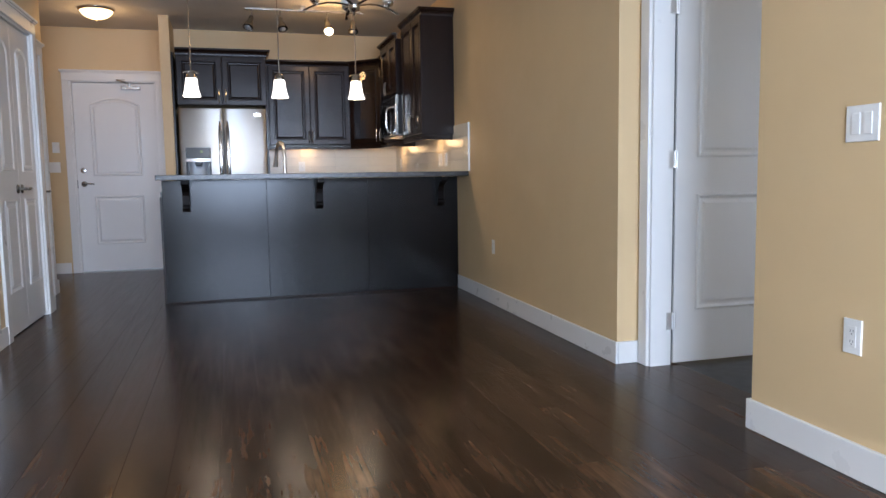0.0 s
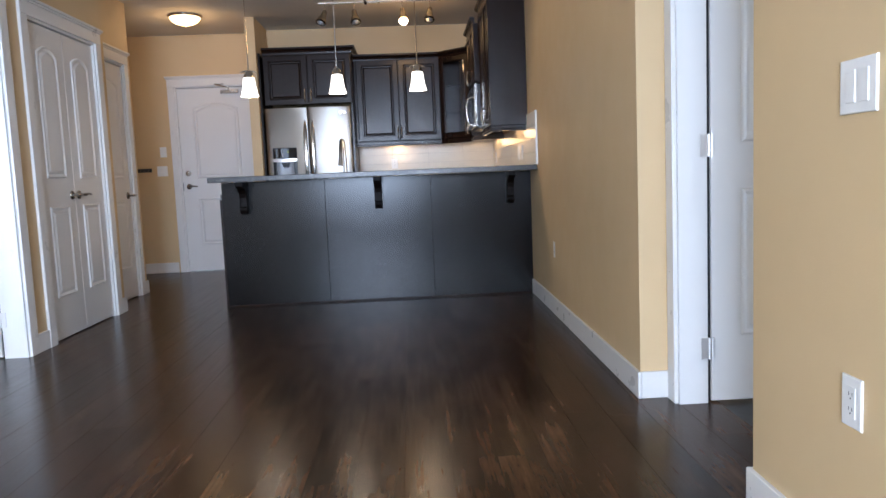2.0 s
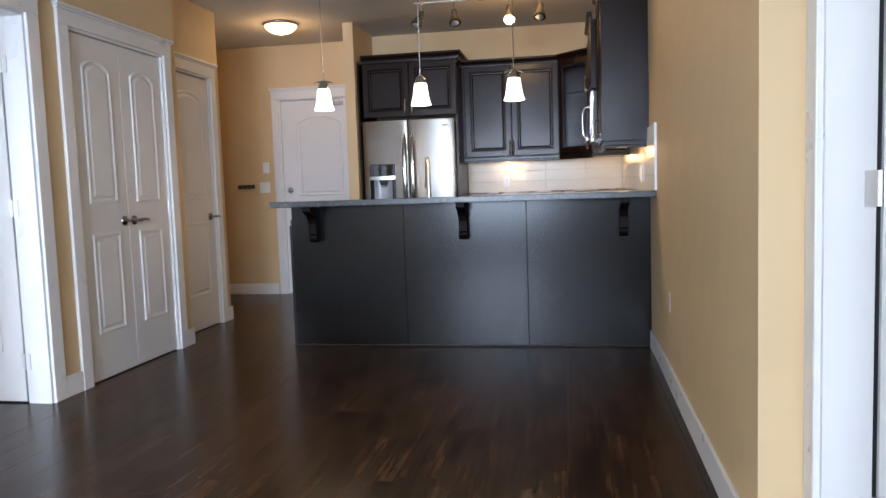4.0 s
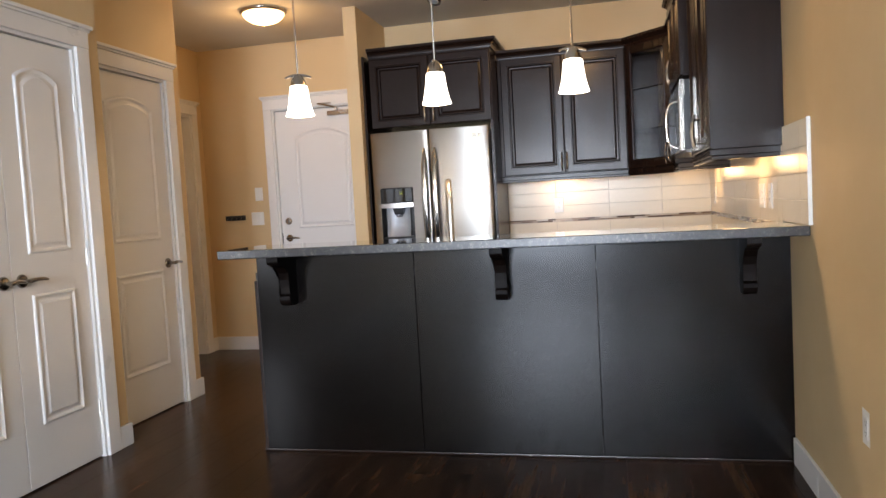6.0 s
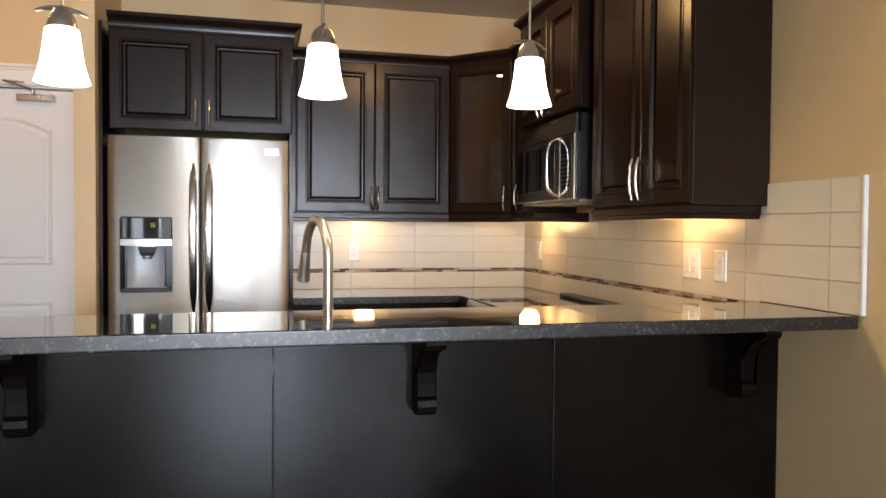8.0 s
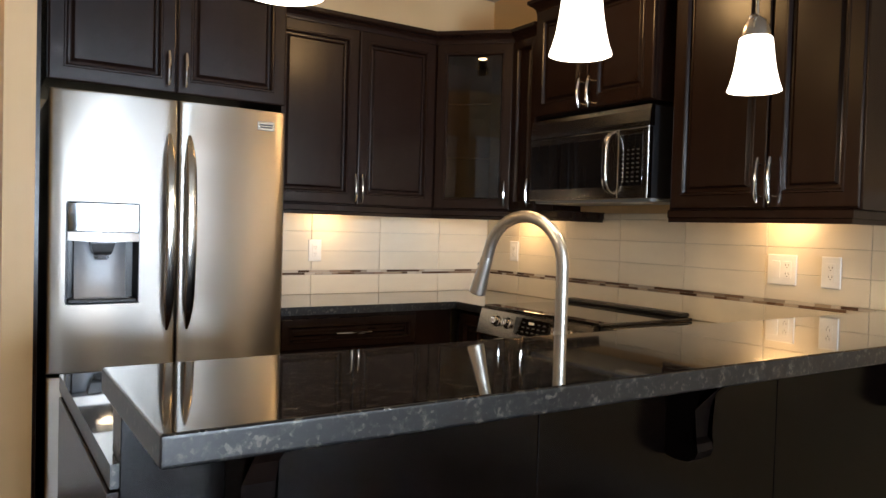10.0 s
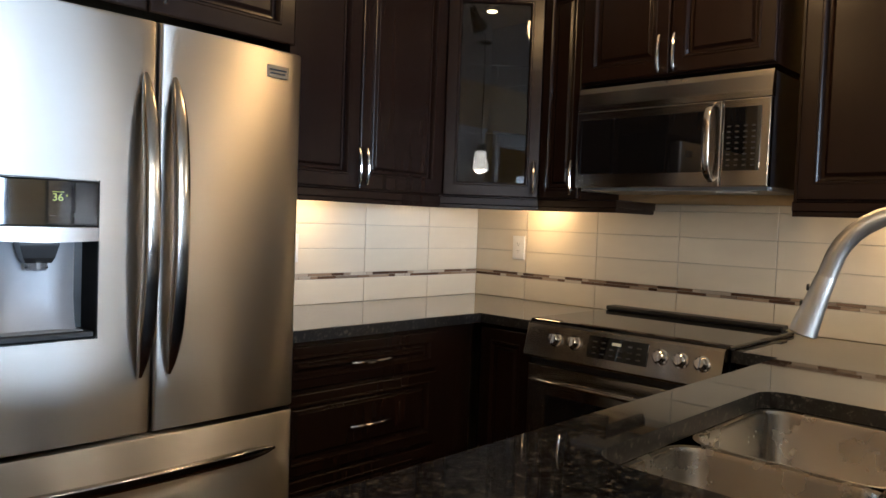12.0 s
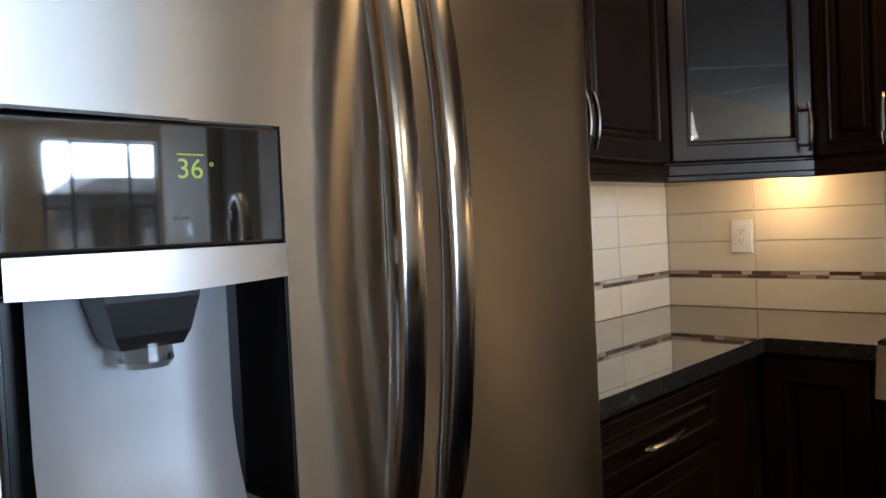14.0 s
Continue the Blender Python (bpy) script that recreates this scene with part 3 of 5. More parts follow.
def outside():
    g = tagged(part("ground", box(-300, 300, -320, -3.3, -3.3, -3.0), ASPHALT), "grey asphalt ground outside below the window", "ground", kind="structure")
    tagged(part("backdrop", box(-90, 110, -61, -60, -3.0, 60), SKYGLOW), "pale bright overcast sky", "sky", kind="structure")
    b = thing("apartment_building", (3, -16, -3), "pale grey-sided apartment building with dark eaves across the street", "building")
    part("facade", box(-12, 18, -22, -16, -3, 1.9), FACADE, b)
    part("bay", box(3.4, 4.4, -15.98, -15.2, -3, 1.6), FACADE2, b, "tan-sided bay")
    part("eaves", box(-12.5, 18.5, -22.5, -15.3, 1.9, 2.08), ASPHALT, b, "dark roof edge with a deep overhang")
    gable = bmesh.new()
    ends = [[gable.verts.new((x, y, z)) for x, z in ((4.9, 2.08), (8.6, 2.08), (6.75, 3.4))] for y in (-15.4, -20)]
    gable.faces.new(ends[0])
    gable.faces.new(ends[1][::-1])
    for i in range(3):
        gable.faces.new((ends[0][i], ends[0][(i + 1) % 3], ends[1][(i + 1) % 3], ends[1][i]))
    part("gable", gable, FACADE, b)
    for i in range(9):
        for z in (-1.9, 0.35):
            x = -10 + i * 3.1
            w = part("window", box(x, x + 1.5, -16.03, -15.95, z, z + 1.3), BLACKG, b, "dark window pane")
            fr = bmesh.new()
            bx(fr, x - 0.1, x + 1.6, -15.99, -15.93, z - 0.1, z)
            bx(fr, x - 0.1, x + 1.6, -15.99, -15.93, z + 1.3, z + 1.4)
            bx(fr, x - 0.1, x, -15.99, -15.93, z, z + 1.3)
            bx(fr, x + 1.5, x + 1.6, -15.99, -15.93, z, z + 1.3)
            bx(fr, x + 0.72, x + 0.78, -15.95, -15.92, z, z + 1.3)
            part("window_frame", fr, TRIM, w)


outside()

# ---- kitchen: cabinets ----
def pull(parent, c, n, along, length=0.135):
    """Arched bar pull on two posts."""
    c, n, along = Vector(c), Vector(n), Vector(along)
    bm = bmesh.new()
    k = 9
    pts = [c + along * (length * (i / (k - 1) - 0.5)) + n * (0.026 + 0.012 * (1 - (2 * i / (k - 1) - 1) ** 2)) for i in range(k)]
    tube(bm, pts, [0.0045] + [0.0065] * (k - 2) + [0.0045], 8)
    for s in (-0.36, 0.36):
        tube(bm, [c + along * (length * s), c + along * (length * s) + n * 0.032], 0.0045, 8)
    return smooth(part("handle", bm, CHROME, parent, "polished arched bar pull"))


def panel_door(parent, o, u, n, w, h, name="cabinet_door", frame_w=0.062, glass=False):
    """Raised-panel cabinet door: eased outer edge, moulded inner edge, raised field."""
    bm = bmesh.new()
    v = Z
    f = min(frame_w, w * 0.27, h * 0.30)
    steps = [(0, 0), (0, 0.016), (0.003, 0.019), (0.006, 0.020), (f - 0.012, 0.020), (f - 0.009, 0.0225), (f - 0.004, 0.0225), (f, 0.018), (f + 0.004, 0.010)]
    if not glass:
        steps += [(f + 0.005, 0.003), (f + 0.012, 0.0025), (f + 0.016, 0.004), (f + 0.024, 0.0115), (f + 0.026, 0.0125)]
    loft(bm, o, u, v, n, [rect(0, w, 0, h, d) for d, _ in steps], [t for _, t in steps], cap=not glass)
    door = part(name, bm, ESP, parent)
    if glass:
        o2 = Vector(o)
        bm = obox(bmesh.new(), o2, u, v, n, f, w - f, f, h - f, 0.006, 0.010)
        p = part("glass_pane", bm, GLASS, door, "clear glass pane")
        p.visible_shadow = False
    return door


def crown(parent, pts, z):
    """Crown moulding swept along a plan line; profile grows outwards to the right of the line's way."""
    prof = [(0.0, -0.012), (0.006, -0.012), (0.008, 0.0), (0.012, 0.012), (0.022, 0.024), (0.034, 0.032), (0.038, 0.038), (0.042, 0.038), (0.042, 0.055), (0.0, 0.055)]
    moulding("crown", parent, pts, z, prof)


def light_rail(parent, pts, z):
    moulding("light_rail", parent, pts, z, [(-0.014, 0.0), (0.004, 0.0), (0.006, 0.004), (0.006, 0.016), (0.012, 0.020), (0.012, 0.045), (0.004, 0.050), (-0.014, 0.050)])


def moulding(name, parent, pts, z, prof):
    pts = [Vector((*p, 0)) for p in pts]
    outs = []
    for i, p in enumerate(pts):
        ds = []
        if i:
            ds.append((p - pts[i - 1]).normalized())
        if i < len(pts) - 1:
            ds.append((pts[i + 1] - p).normalized())
        ns = [Vector((d.y, -d.x, 0)) for d in ds]
        m = sum(ns, Vector()).normalized()
        outs.append(m / max(0.3, m.dot(ns[0])))
    bm = bmesh.new()
    rows = [[bm.verts.new(p + o * a + Z * (z + b)) for a, b in prof] for p, o in zip(pts, outs)]
    k = len(prof)
    for a, b in zip(rows, rows[1:]):
        for i in range(k):
            bm.faces.new((a[i], a[(i + 1) % k], b[(i + 1) % k], b[i]))
    bm.faces.new(rows[0])
    bm.faces.new(rows[-1])
    part(name, bm, ESP, parent)


WOOD = "dark espresso-stained wooden"
BW = 8.583  # face of the back wall
RW = 2.398  # face of the side wall


def puck(parent, x, y, z, power=1.6):
    bm = lathe(bmesh.new(), (x, y, z), [(0.032, 0.0), (0.035, -0.003), (0.035, -0.010), (0.026, -0.012)], 20)
    p = part("puck_light", bm, CHROME, parent, "small round under-cabinet lamp")
    part("lens", lathe(bmesh.new(), (x, y, z), [(0.024, -0.0125), (0.020, -0.014)], 20), PUCK, p)
    lamp("puck_lamp", "POINT", pose(x, y, z - 0.035), power, WARM, 0.06)


def fridge_cabinet():
    c = thing("over_fridge_cabinet", (0.385, 8.58, 1.775), WOOD + " two-door cabinet above the refrigerator", "cabinet")
    part("carcass", box(-0.062, 0.852, 8.0, BW, 1.80, 2.325, 0.001), ESP, c)
    part("side_panel", box(-0.100, -0.084, 7.95, BW, 0.002, 2.325), ESP, c, "tall panel beside the refrigerator")
    part("side_panel", box(0.835, 0.855, 7.99, BW, 0.002, 1.798), ESP, c, "tall panel beside the refrigerator")
    for x, hx in ((-0.058, 0.352), (0.398, 0.418)):
        d = panel_door(c, (x, 8.0, 1.795), X, -Y, 0.450, 0.505)
        pull(d, (hx + 0.008, 7.98, 1.885), -Y, Z)
    crown(c, [(-0.064, 7.995), (0.856, 7.995), (0.856, BW)], 2.325)


fridge_cabinet()


def wall_cabinet():
    c = thing("wall_cabinet", (1.33, 8.58, 1.34), WOOD + " two-door wall cabinet over the counter", "cabinet")
    part("carcass", box(0.880, 1.790, 8.275, BW, 1.385, 2.27, 0.001), ESP, c)
    part("filler", box(0.857, 0.879, 8.285, BW, 1.385, 2.27), ESP, c)
    for x, hx in ((0.884, 1.318), (1.337, 1.355)):
        d = panel_door(c, (x, 8.275, 1.392), X, -Y, 0.450, 0.870)
        pull(d, (hx - 0.004, 8.255, 1.475), -Y, Z)
    crown(c, [(0.858, 8.272), (1.789, 8.272)], 2.27)
    light_rail(c, [(0.858, 8.272), (1.789, 8.272)], 1.338)
    puck(c, 1.30, 8.440, 1.383, 2.2)


wall_cabinet()


def corner_cabinet():
    c = thing("corner_cabinet", (2.1, 8.3, 1.34), WOOD + " diagonal corner cabinet with a glass door", "cabinet")
    a, b = Vector((1.793, 8.275, 0)), Vector((2.098, 7.970, 0))
    z0, z1 = 1.385, 2.27
    bm = bmesh.new()
    # top, bottom, back and side boards of the five-cornered case
    plan = [(1.793, 8.275), (2.098, 7.970), (RW, 7.970), (RW, BW), (1.793, BW)]
    for z, t in ((z0, 0.018), (z1 - 0.018, 0.018)):
        lo, hi = [bm.verts.new((x, y, z)) for x, y in plan], [bm.verts.new((x, y, z + t)) for x, y in plan]
        bm.faces.new(lo[::-1])
        bm.faces.new(hi)
        for i in range(5):
            bm.faces.new((lo[i], lo[(i + 1) % 5], hi[(i + 1) % 5], hi[i]))
    bx(bm, 1.793, 1.808, 8.276, BW, z0 + 0.018, z1 - 0.018)
    bx(bm, 2.098, RW, 7.970, 7.985, z0 + 0.018, z1 - 0.018)
    bx(bm, 1.808, RW, BW - 0.012, BW, z0 + 0.018, z1 - 0.018)
    bx(bm, RW - 0.012, RW, 7.985, BW - 0.012, z0 + 0.018, z1 - 0.018)
    part("carcass", bm, ESP, c)
    u = (b - a).normalized()
    n = Vector((-u.y, u.x, 0)) * -1
    w = (b - a).length
    d = panel_door(c, a + u * 0.012 + Z * 1.392, u, n, w - 0.024, 0.870, frame_w=0.058, glass=True)
    pull(d, a + u * (w - 0.040) + Z * 1.475 + n * 0.020, n, Z)
    for z in (1.66, 1.95):
        bm = bmesh.new()
        lo = [bm.verts.new((x, y, z)) for x, y in ((1.83, 8.28), (2.10, 8.01), (RW - 0.015, 8.01), (RW - 0.015, BW - 0.015), (1.83, BW - 0.015))]
        hi = [bm.verts.new(v.co + Z * 0.006) for v in lo]
        bm.faces.new(lo[::-1])
        bm.faces.new(hi)
        for i in range(5):
            bm.faces.new((lo[i], lo[(i + 1) % 5], hi[(i + 1) % 5], hi[i]))
        part("glass_shelf", bm, GLASS, c, "clear glass shelf")
    crown(c, [(1.790, 8.272), (2.098, 7.966)], 2.27)
    light_rail(c, [(1.790, 8.272), (2.098, 7.966)], 1.338)
    bm = lathe(bmesh.new(), (2.12, 8.30, z1 - 0.018), [(0.032, 0.0), (0.035, -0.003), (0.035, -0.008), (0.026, -0.010)], 20)
    p = part("puck_light", bm, CHROME, c, "small round lamp inside the cabinet")
    part("lens", lathe(bmesh.new(), (2.12, 8.30, z1 - 0.018), [(0.024, -0.0105), (0.020, -0.012)], 20), PUCK, p)
    lamp("cabinet_lamp", "SPOT", look((2.12, 8.30, z1 - 0.04), (2.12, 8.3001, 0)), 2.5, WARM, 0.02, blend=0.6, spot=110)


corner_cabinet()


def side_cabinets():
    c = thing("narrow_cabinet", (2.24, 7.86, 1.34), WOOD + " narrow wall cabinet beside the microwave", "cabinet")
    part("carcass", box(2.092, RW, 7.768, 7.966, 1.385, 2.27, 0.001), ESP, c)
    d = panel_door(c, (2.092, 7.964, 1.392), -Y, -X, 0.194, 0.870, frame_w=0.045)
    pull(d, (2.072, 7.785, 1.475), -X, Z)
    light_rail(c, [(2.090, 7.966), (2.090, 7.600), (RW, 7.600)], 1.338)
    crown(c, [(2.090, 7.966), (2.090, 7.768)], 2.27)
    puck(c, 2.262, 8.13, 1.383, 2.4)
    c = thing("over_microwave_cabinet", (2.24, 7.38, 1.83), WOOD + " two-door cabinet above the microwave", "cabinet")
    part("carcass", box(2.072, RW, 7.004, 7.764, 1.842, 2.37, 0.001), ESP, c)
    for y, hy in ((7.760, 7.412), (7.380, 7.352)):
        d = panel_door(c, (2.072, y, 1.848), -Y, -X, 0.374, 0.515)
        pull(d, (2.052, hy, 1.918), -X, Z)
    crown(c, [(2.30, 7.766), (2.070, 7.766), (2.070, 7.002)], 2.37)
    c = thing("tall_wall_cabinet", (2.24, 6.62, 1.34), WOOD + " tall two-door wall cabinet at the counter's end", "cabinet")
    part("carcass", box(2.112, RW, 6.178, 6.945, 1.385, 2.43, 0.001), ESP, c)
    part("end_panel", box(2.100, RW, 6.166, 6.177, 1.385, 2.43, 0.001), ESP, c)
    for y, hy, wide in ((6.930, 6.526, 0.422), (6.500, 6.478, 0.326)):
        d = panel_door(c, (2.112, y, 1.392), -Y, -X, wide, 1.03)
        pull(d, (2.092, hy - 0.004, 1.490), -X, Z, 0.16)
    crown(c, [(2.110, 6.946), (2.110, 6.165), (RW, 6.165)], 2.43)
    light_rail(c, [(2.110, 6.944), (2.110, 6.205), (RW, 6.205)], 1.338)
    puck(c, 2.262, 6.59, 1.383, 2.2)


side_cabinets()


def drawer_base():
    c = thing("drawer_cabinet", (1.34, 8.3, 0), WOOD + " base cabinet with a stack of drawers", "cabinet")
    part("carcass", box(0.857, 1.795, 8.06, BW, 0.10, 0.873, 0.001), ESP, c)
    part("toe_kick", box(0.857, 1.795, 8.12, BW, 0.002, 0.10), BLACKP, c)
    for z0, z1 in ((0.715, 0.858), (0.43, 0.703), (0.115, 0.418)):
        d = panel_door(c, (0.875, 8.06, z0), X, -Y, 0.70, z1 - z0, "drawer_front", 0.045)
        pull(d, (1.225, 8.04, (z0 + z1) / 2), -Y, X, 0.18)
    c = thing("corner_base_cabinet", (2.1, 8.1, 0), WOOD + " plain base cabinet in the corner", "cabinet")
    part("carcass", box(1.84, RW, 7.765, 8.055, 0.10, 0.873, 0.001), ESP, c)
    panel_door(c, (1.84, 8.035, 0.115), -Y, -X, 0.255, 0.745)
    c = thing("end_base_cabinet", (2.1, 6.85, 0), WOOD + " base cabinet between range and sink run", "cabinet")
    part("carcass", box(1.84, RW, 6.81, 6.995, 0.10, 0.873, 0.001), ESP, c)


drawer_base()


def slab_with_hole(plan, holes, z0, z1, ease=0.004):
    bm = bmesh.new()
    loops = []
    for line in [plan] + holes:
        vs = [bm.verts.new((x, y, z1)) for x, y in line]
        loops += [bm.edges.new((vs[i], vs[(i + 1) % len(vs)])) for i in range(len(vs))]
    r = bmesh.ops.triangle_fill(bm, use_beauty=True, use_dissolve=False, edges=loops)
    faces = [f for f in r["geom"] if isinstance(f, bmesh.types.BMFace)]
    e = bmesh.ops.extrude_face_region(bm, geom=faces)
    bmesh.ops.translate(bm, verts=[v for v in e["geom"] if isinstance(v, bmesh.types.BMVert)], vec=(0, 0, z0 - z1))
    return bm


BOWLS = ((0.580, 0.880), (0.905, 1.305))
SY0, SY1 = 6.355, 6.705


def worktops():
    t = tagged(part("worktop", slab_with_hole([(0.858, 8.02), (1.80, 8.02), (1.80, 7.757), (RW - 0.010, 7.757), (RW - 0.010, BW - 0.010), (0.858, BW - 0.010)], [], 0.877, 0.915), GRANITE), "polished black granite worktop with brown and grey flecks", "worktop")
    s = [round_rect(0.565, 1.320, SY0 - 0.012, SY1 + 0.012, 0.06)]
    t2 = tagged(part("sink_worktop", slab_with_hole([(-0.112, 6.112), (RW - 0.010, 6.112), (RW - 0.010, 6.997), (1.80, 6.997), (1.80, 6.857), (-0.112, 6.857)], s, 0.877, 0.915), GRANITE), "polished black granite worktop round the sink", "worktop")
    b = tagged(part("bar_top", box(-0.115, RW - 0.002, 5.760, 6.190, 1.010, 1.050, 0.005, 3), GRANITE), "raised black granite bar top on dark corbels", "bar top")


worktops()


def peninsula():
    c = thing("peninsula", (1.15, 6.4, 0), "dark espresso kitchen peninsula with flat front panels", "cabinet")
    part("riser", box(-0.099, RW, 6.120, 6.175, 0.917, 1.008), ESP, c)
    bm = box(-0.099, 1.84, 6.120, 6.136, 0.10, 0.874)
    bx(bm, -0.099, 1.84, 6.784, 6.80, 0.10, 0.874)
    bx(bm, -0.099, -0.083, 6.137, 6.783, 0.10, 0.874)
    bx(bm, 1.824, 1.84, 6.137, 6.783, 0.10, 0.874)
    bx(bm, -0.082, 1.823, 6.137, 6.783, 0.10, 0.116)
    part("carcass", bm, ESP, c)
    part("toe_kick", box(-0.099, 1.84, 6.125, 6.74, 0.002, 0.10), BLACKP, c)
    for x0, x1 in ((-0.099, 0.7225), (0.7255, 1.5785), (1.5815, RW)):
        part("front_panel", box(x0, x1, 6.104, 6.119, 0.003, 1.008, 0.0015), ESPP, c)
    part("end_panel", box(-0.118, -0.100, 6.104, 6.80, 0.003, 0.874, 0.0015), ESP, c)
    part("shoe_moulding", box(-0.118, RW - 0.016, 6.092, 6.103, 0.001, 0.014, 0.004), ESP, c)
    for i, x in enumerate((0.42, 0.86, 1.30)):
        panel_door(c, (x + 0.43, 6.80, 0.12), -X, Y, 0.425, 0.74)
    # corbels: an S-shaped bracket under the overhang
    prof = [(0.0, 0.0), (0.205, 0.0), (0.205, -0.028), (0.198, -0.040), (0.180, -0.045), (0.150, -0.050), (0.118, -0.064), (0.094, -0.090), (0.082, -0.125), (0.078, -0.160), (0.076, -0.195), (0.090, -0.205), (0.094, -0.222), (0.086, -0.240), (0.066, -0.252), (0.030, -0.256), (0.0, -0.250)]
    for x in (0.088, 1.155, 2.218):
        bm = bmesh.new()
        a, b = [bm.verts.new((x - 0.028, 6.103 - d, 1.007 + h)) for d, h in prof], [bm.verts.new((x + 0.028, 6.103 - d, 1.007 + h)) for d, h in prof]
        bm.faces.new(a)
        bm.faces.new(b[::-1])
        k = len(prof)
        for i in range(k):
            bm.faces.new((a[i], b[i], b[(i + 1) % k], a[(i + 1) % k]))
        bmesh.ops.triangulate(bm, faces=[f for f in bm.faces if len(f.verts) > 4])
        part("corbel", bm, CARVED, c, "carved S-shaped corbel")


peninsula()


def sink():
    s = thing("sink", (0.94, 6.53, 0.70), "double-bowl stainless undermount sink", "sink")
    for (x0, x1), deep in zip(BOWLS, (0.17, 0.20)):
        bm = bmesh.new()
        r = 0.055
        lines = [round_rect(x0 - 0.012, x1 + 0.012, SY0 - 0.012, SY1 + 0.012, r + 0.012), round_rect(x0, x1, SY0, SY1, r), round_rect(x0, x1, SY0, SY1, r, 0.004), round_rect(x0, x1, SY0, SY1, r, 0.016), round_rect(x0, x1, SY0, SY1, r, 0.045), round_rect(x0, x1, SY0, SY1, r, 0.10)]
        loft(bm, (0, 0, 0.876), X, Y, -Z, lines, [0.0, 0.001, 0.01, deep - 0.035, deep - 0.006, deep])
        smooth(part("bowl", bm, SINK, s), 60)
        cx, cy = (x0 + x1) / 2, (SY0 + SY1) / 2
        part("drain", lathe(bmesh.new(), (cx, cy, 0.876 - deep), [(0.045, 0.0015), (0.04, 0.004), (0.03, 0.002), (0.01, 0.001)], 20), CHROME, s)


sink()


def faucet():
    f = thing("faucet", (0.890, 6.228, 0.915), "tall brushed nickel gooseneck kitchen faucet", "faucet")
    b, e = Vector((0.890, 6.228, 0.915)), Vector((0.832, 6.472, 0.0))
    way = Vector((e.x - b.x, e.y - b.y, 0))
    reach = way.length
    way.normalize()
    bm = bmesh.new()
    lathe(bm, b, [(0.028, 0.001), (0.028, 0.010), (0.022, 0.018), (0.0185, 0.03), (0.0175, 0.13), (0.0165, 0.135)], 20)
    smooth(part("base", bm, SATIN, f))
    bm = bmesh.new()
    r = reach / 2 * 0.93
    pts = [b + Z * 0.13, b + Z * 0.20, b + Z * 0.26]
    c = b + Z * 0.290 + way * r
    for i in range(17):
        a = math.pi - (math.pi * 0.93) * i / 16
        pts.append(c + way * (r * math.cos(a)) + Z * (r * 1.0 * math.sin(a)))
    pts.append(pts[-1] + (pts[-1] - pts[-2]).normalized() * 0.02)
    tube(bm, pts, 0.0150, 16)
    smooth(part("spout", bm, SATIN, f), 60)
    p = pts[-1]
    d = (pts[-1] - pts[-3]).normalized()
    bm = bmesh.new()
    tube(bm, [p - d * 0.004, p, p + d * 0.03, p + d * 0.07, p + d * 0.095, p + d * 0.098], [0.0152, 0.0160, 0.0172, 0.0205, 0.0225, 0.019], 16)
    head = smooth(part("spray_head", bm, SATIN, f), 50)
    for q in (0.022, 0.050):
        c = p + d * q - way.cross(Z).cross(d).normalized() * -0.017
        bm = tube(bmesh.new(), [c, c + way * 0.004], [0.0065, 0.005], 12)
        part("button", bm, BLACKP, head, "small black spray button")
    bm = bmesh.new()
    side = Vector((way.y, -way.x, 0))
    tube(bm, [b + Z * 0.075, b + Z * 0.08 + side * 0.035], 0.012, 12)
    tube(bm, [b + Z * 0.08 + side * 0.03, b + Z * 0.085 + side * 0.045, b + Z * 0.088 + side * 0.055], [0.007, 0.006, 0.005], 10)
    smooth(part("lever", bm, SATIN, f))
    s = thing("soap_dispenser", (0.790, 6.245, 0.915), "brushed nickel soap dispenser with a curved nozzle", "soap dispenser")
    b = Vector((0.790, 6.245, 0.915))
    way = Vector((-0.2, 0.98, 0))
    bm = lathe(bmesh.new(), b, [(0.022, 0.001), (0.022, 0.006), (0.012, 0.012), (0.009, 0.06)], 16)
    smooth(part("base", bm, SATIN, s))
    bm = bmesh.new()
    tube(bm, [b + Z * 0.06, b + Z * 0.085 + way * 0.012, b + Z * 0.103 + way * 0.040, b + Z * 0.108 + way * 0.065, b + Z * 0.104 + way * 0.088], [0.009, 0.008, 0.007, 0.006, 0.005], 10)
    smooth(part("nozzle", bm, SATIN, s))


faucet()


# ---- refrigerator ----
FX0, FX1, FM = -0.056, 0.829, 0.389
FY = 7.900


def bow(x):
    q = (x - (FX0 + FX1) / 2) / ((FX1 - FX0) / 2)
    return FY + 0.016 * q * q


